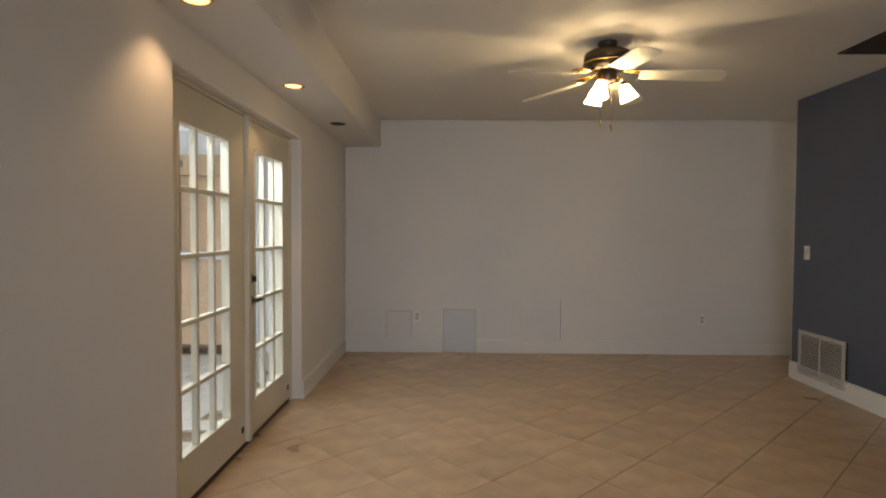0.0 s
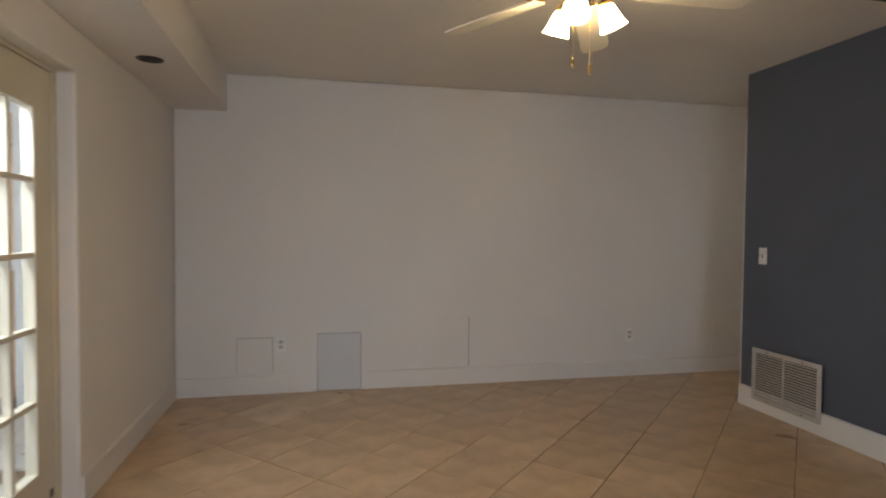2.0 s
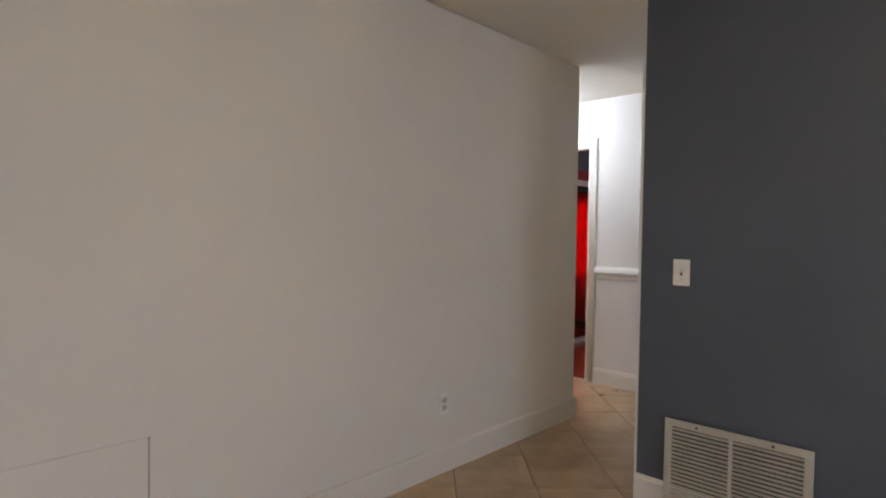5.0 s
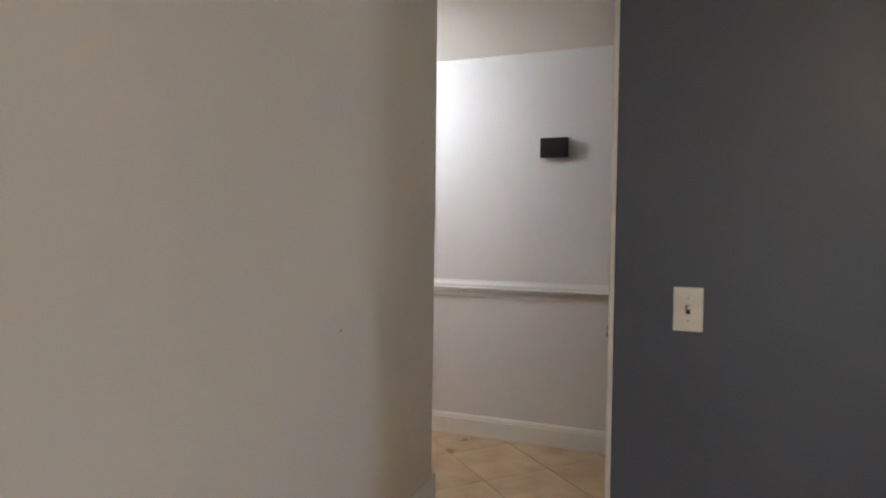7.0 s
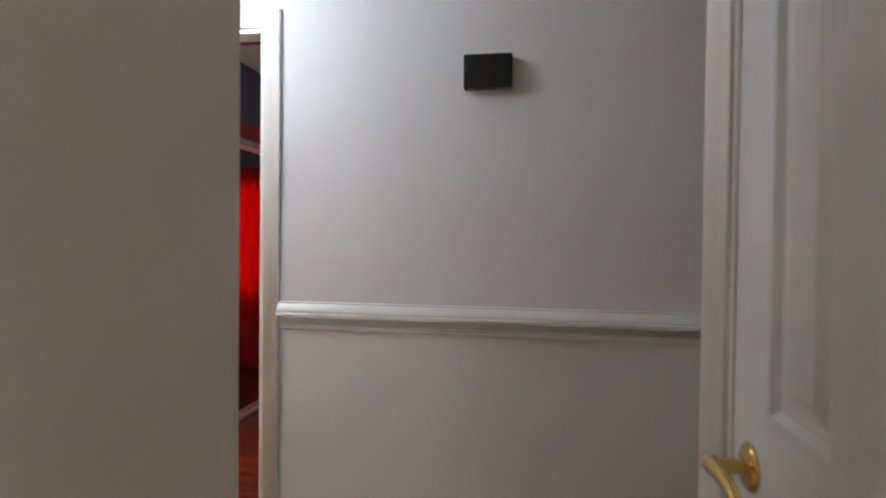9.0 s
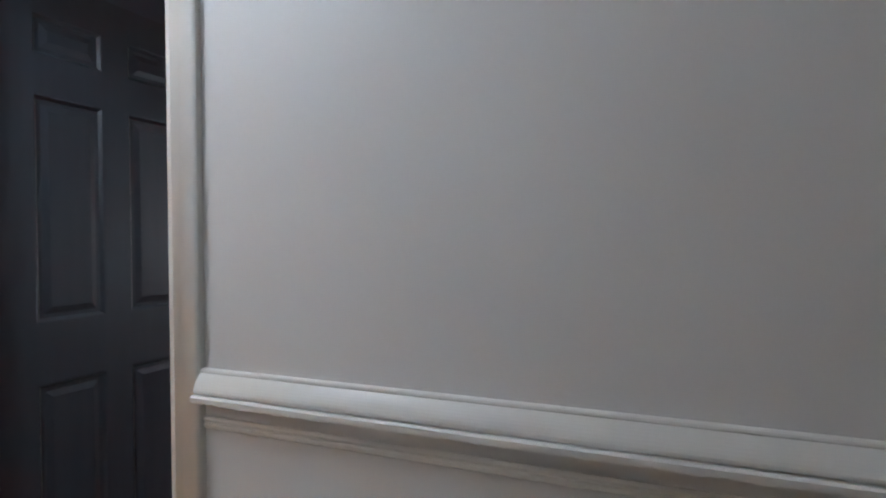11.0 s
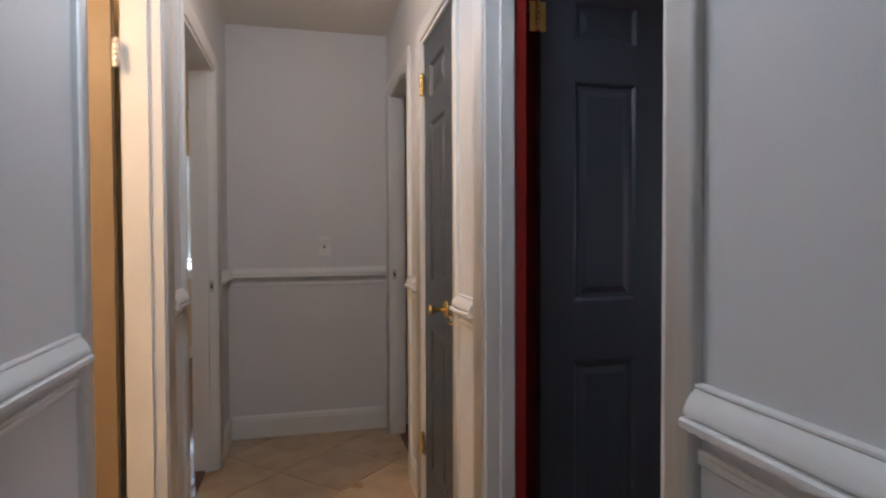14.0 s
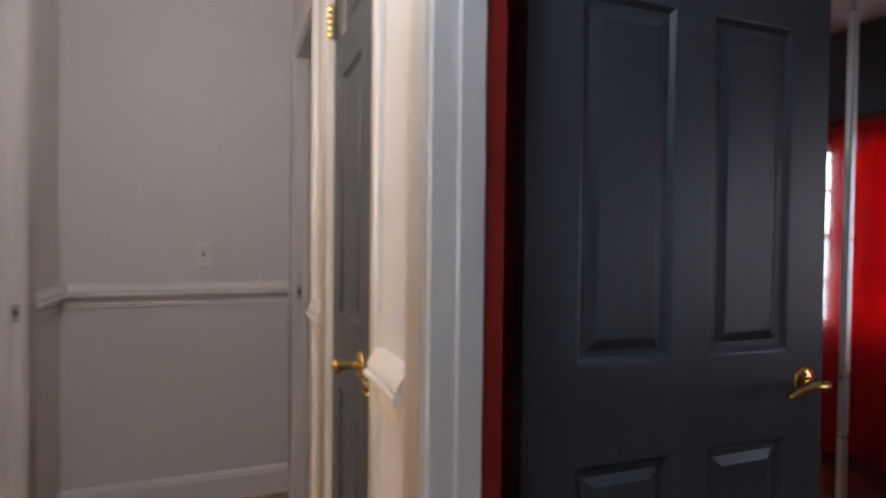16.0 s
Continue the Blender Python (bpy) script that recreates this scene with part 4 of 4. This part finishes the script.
while x < -2.66:
    w = 0.145
    for z0, z1 in ((0.02, 0.965), (1.052, 1.84)):
        if z0 > 1 and -4.02 < x + w / 2 < -3.36:
            continue
        part("board", box(x + 0.002, min(x + w, -2.62) - 0.002, PY + brd.uniform(0.0, 0.003), PY + 0.024, z0, z1, 0.003), PINE, pw)
    x += w
part("ledge", box(PX0, -2.62, PY - 0.07, PY + 0.024, 0.968, 1.048, 0.006), SIDING, pw, "white painted ledge")
part("beam", box(PX0, -2.62, PY - 0.06, PY + 0.024, 1.845, 2.06, 0.006), PINE, pw)
part("upper_trim", box(PX0, -2.62, PY - 0.02, PY + 0.024, 2.064, 2.315, 0.004), SIDING, pw)
part("vent_strip", box(-3.72, -3.30, PY - 0.064, PY - 0.058, 1.935, 2.00, 0.001), SLATE, pw, "slate blue strip on the beam")
part("foot_rail", box(PX0, -2.62, PY - 0.05, PY - 0.02, 0.03, 0.06, 0.004), BROWN, pw)
k = 0
while PX0 + 0.3 + k * 0.55 < -2.7:
    part("foot", box(PX0 + 0.3 + k * 0.55, PX0 + 0.34 + k * 0.55, PY - 0.055, PY - 0.015, -0.035, 0.03, 0.003), BROWN, pw)
    k += 1
win = thing("window_3", "brown framed patio window with grey blinds", "window", kind="structure")
bm = bmesh.new()
for a, b, c, d in ((-4.02, -3.96, 1.055, 1.80), (-3.42, -3.36, 1.055, 1.80), (-3.96, -3.42, 1.055, 1.10), (-3.96, -3.42, 1.74, 1.80)):
    bm_box(bm, a, b, PY - 0.02, PY + 0.024, c, d, 0.004)
part("window_frame", bm, BROWN, win)
blind("window_blind", "grey closed slatted blind in the patio window", -3.95, -3.43, PY + 0.004, 1.735, 1.12, 0.024, 55, GRILLE)
sd = thing("siding_wall", "white board siding of the house corner", "wall", kind="structure")
part("corner_post", box(-2.62, -2.50, PY - 0.09, PY + 0.06, -0.035, 2.315, 0.006), SIDING, sd)
for k in range(4):
    part("board", box(-2.495 + k * 0.165, -2.335 + k * 0.165, PY - 0.05, PY - 0.02, -0.035, 2.315, 0.003), SIDING, sd)
post = thing("patio_post", "slender white painted patio post", "post", pose(-2.42, 4.95, 0))
part("shaft", box(-0.045, 0.045, -0.045, 0.045, -0.035, 2.315, 0.006), SIDING, post)
part("collar", box(-0.058, 0.058, -0.058, 0.058, -0.034, 0.09, 0.006), SIDING, post)
part("cap", box(-0.058, 0.058, -0.058, 0.058, 2.23, 2.314, 0.006), SIDING, post)
cloth_b = thing("folded_shade_cloth", "dark slate shade cloth hanging under the patio ceiling", "shade cloth")
part("cloth", box(-2.30, -2.06, 5.52, 5.545, 1.62, 2.31, 0.004), SLATE, cloth_b)

# ---- floors, piece by piece ----
floor = structure("floor", box(XF - 0.19, XE + 0.05, YS, YN + 0.05, -0.08, -0.004), GROUT, "beige ceramic tile floor laid diagonally", "floor")


def clip(poly, axis, limit, sign):
    out = []
    for i in range(len(poly)):
        a, b = poly[i - 1], poly[i]
        ina, inb = sign * a[axis] <= sign * limit, sign * b[axis] <= sign * limit
        if ina != inb:
            f = (limit - a[axis]) / (b[axis] - a[axis])
            out.append((a[0] + f * (b[0] - a[0]), a[1] + f * (b[1] - a[1])))
        if inb:
            out.append(b)
    return out


def tile_mesh(poly, z):
    bm = bmesh.new()
    c = Vector((sum(p[0] for p in poly) / len(poly), sum(p[1] for p in poly) / len(poly)))
    low, mid, top = [], [], []
    for p in poly:
        d = Vector(p) - c
        s = max(d.length, 0.01)
        low.append(bm.verts.new((*p, z - 0.006)))
        mid.append(bm.verts.new((*p, z - 0.0018)))
        q = c + d * (1 - 0.0035 / s)
        top.append(bm.verts.new((q.x, q.y, z)))
    n = len(poly)
    for a, b in ((low, mid), (mid, top)):
        for i in range(n):
            bm.faces.new((a[i], a[(i + 1) % n], b[(i + 1) % n], b[i]))
    bm.faces.new(top)
    return bm


STEP = 0.5775
hs, hd = STEP / 2 - 0.0012, STEP / 2 - 0.0034


def diamond(cx, cy):
    """The corners of a tile laid diagonally; its tight joints run across the wide ones."""
    return [(cx + (a * hs - b * hd) / 2, cy + (a * hs + b * hd) / 2) for a, b in ((1, -1), (1, 1), (-1, 1), (-1, -1))]


whole = mesh_of("tile", tile_mesh(diamond(0, 0), 0.0), TILE)
trng = random.Random(5)
for i in range(-14, 14):
    for j in range(-10, 34):
        d, s = 2.46 + STEP * (i + 0.5), 1.344 + STEP * (j + 0.5)
        cx, cy = (s - d) / 2, (s + d) / 2
        if not (XF - 0.2 < cx < XE + 0.25 and YS - 0.2 < cy < YN + 0.25):
            continue
        if cx < XD + 0.05 and cy > FAR + 0.28 or cx > XD + 0.05 and cy < 3.3:
            continue
        if XD + 0.30 < cx < XC - 0.28 and cy < YD - 0.25 or XD < cx < XW - 0.3 and cy > FAR + 0.3:
            continue
        poly = diamond(cx, cy)
        hi = XD + 0.05 if cx < XD + 0.05 and not 4.65 < cy < 6.1 else XE + 0.045
        cut = clip(clip(clip(clip(poly, 0, XF - 0.08, -1), 0, hi, 1), 1, YS, -1), 1, YN + 0.05, 1)
        if cx > XW and cy > FAR + 0.4:
            cut = clip(cut, 0, XW - 0.06, -1)
        if len(cut) < 3:
            continue
        # two tiles take the brighter colour as a painted patch of light
        lit_tile = i == 6 and j in (5, 6)
        if cut == poly and not lit_tile:
            share("tile", whole, floor, pose(cx, cy, trng.uniform(-0.0006, 0.0006), trng.uniform(-0.1, 0.1), trng.uniform(-0.1, 0.1)))
        else:
            part("tile", tile_mesh(cut, 0.0), TILE_LIT if lit_tile else TILE, floor)


def plank_floor(name, label, x0, x1, y0, y1, along):
    fl = structure(name, box(x0, x1, y0, y1, -0.08, 0.002), BROWN, label, "floor")
    w = 0.125
    rng = random.Random(9)
    a, a1 = (x0, x1) if along == "y" else (y0, y1)
    b0, b1 = (y0, y1) if along == "y" else (x0, x1)
    me = {}
    while a < a1 - 0.01:
        b = b0 - rng.uniform(0, 1.2)
        while b < b1:
            e = b + 1.3
            s0, s1 = max(b, b0), min(e, b1)
            if s1 - s0 > 0.02:
                ww = min(w, a1 - a)
                if along == "y":
                    part("plank", box(a + 0.0008, a + ww - 0.0008, s0 + 0.0008, s1 - 0.0008, 0.0021, 0.009, 0.0012), WOODF, fl)
                else:
                    part("plank", box(s0 + 0.0008, s1 - 0.0008, a + 0.0008, a + ww - 0.0008, 0.0021, 0.009, 0.0012), WOODF, fl)
            b = e
        a += w
    return fl


plank_floor("floor_red_room", "dark red-brown wooden plank floor", XE + 0.06, 7.4, 4.0, 7.28, "y")
plank_floor("floor_bedroom", "glossy red-brown wooden plank floor", 0.0, XW - 0.06, 7.78, 11.56, "y")
structure("floor_bath", box(1.6, XW - 0.06, FAR + 0.05, 7.70, -0.08, 0.004), CONC, "plain light floor of the bathroom", "floor")
structure("floor_side_room", box(XE + 0.06, 6.5, 7.39, 10.1, -0.08, 0.004), BROWN, "dark floor of the side room", "floor")
skirt = [(0, 0.0), (0.014, 0.0), (0.014, 0.10), (0.008, 0.112), (0, 0.114)]
baseboard((-0.5, 11.56, 0.009), (3.35, 11.56, 0.009), (0, -1, 0), skirt, TRIM, "cream white baseboard on the bedroom wall")

# patio pavers
pat = bpy.data.objects["patio"]
pm = mesh_of("paver", box(-0.197, 0.197, -0.097, 0.097, 0.0, 0.018, 0.003), CONC)
for i in range(11):
    for j in range(24):
        cx, cy = PX0 + 0.2 + i * 0.4 + (0.2 if j % 2 else 0), 1.2 + j * 0.2
        if cx < XF - 0.42 and cy < PY - 0.1:
            share("paver", pm, pat, pose(cx, cy, -0.035))
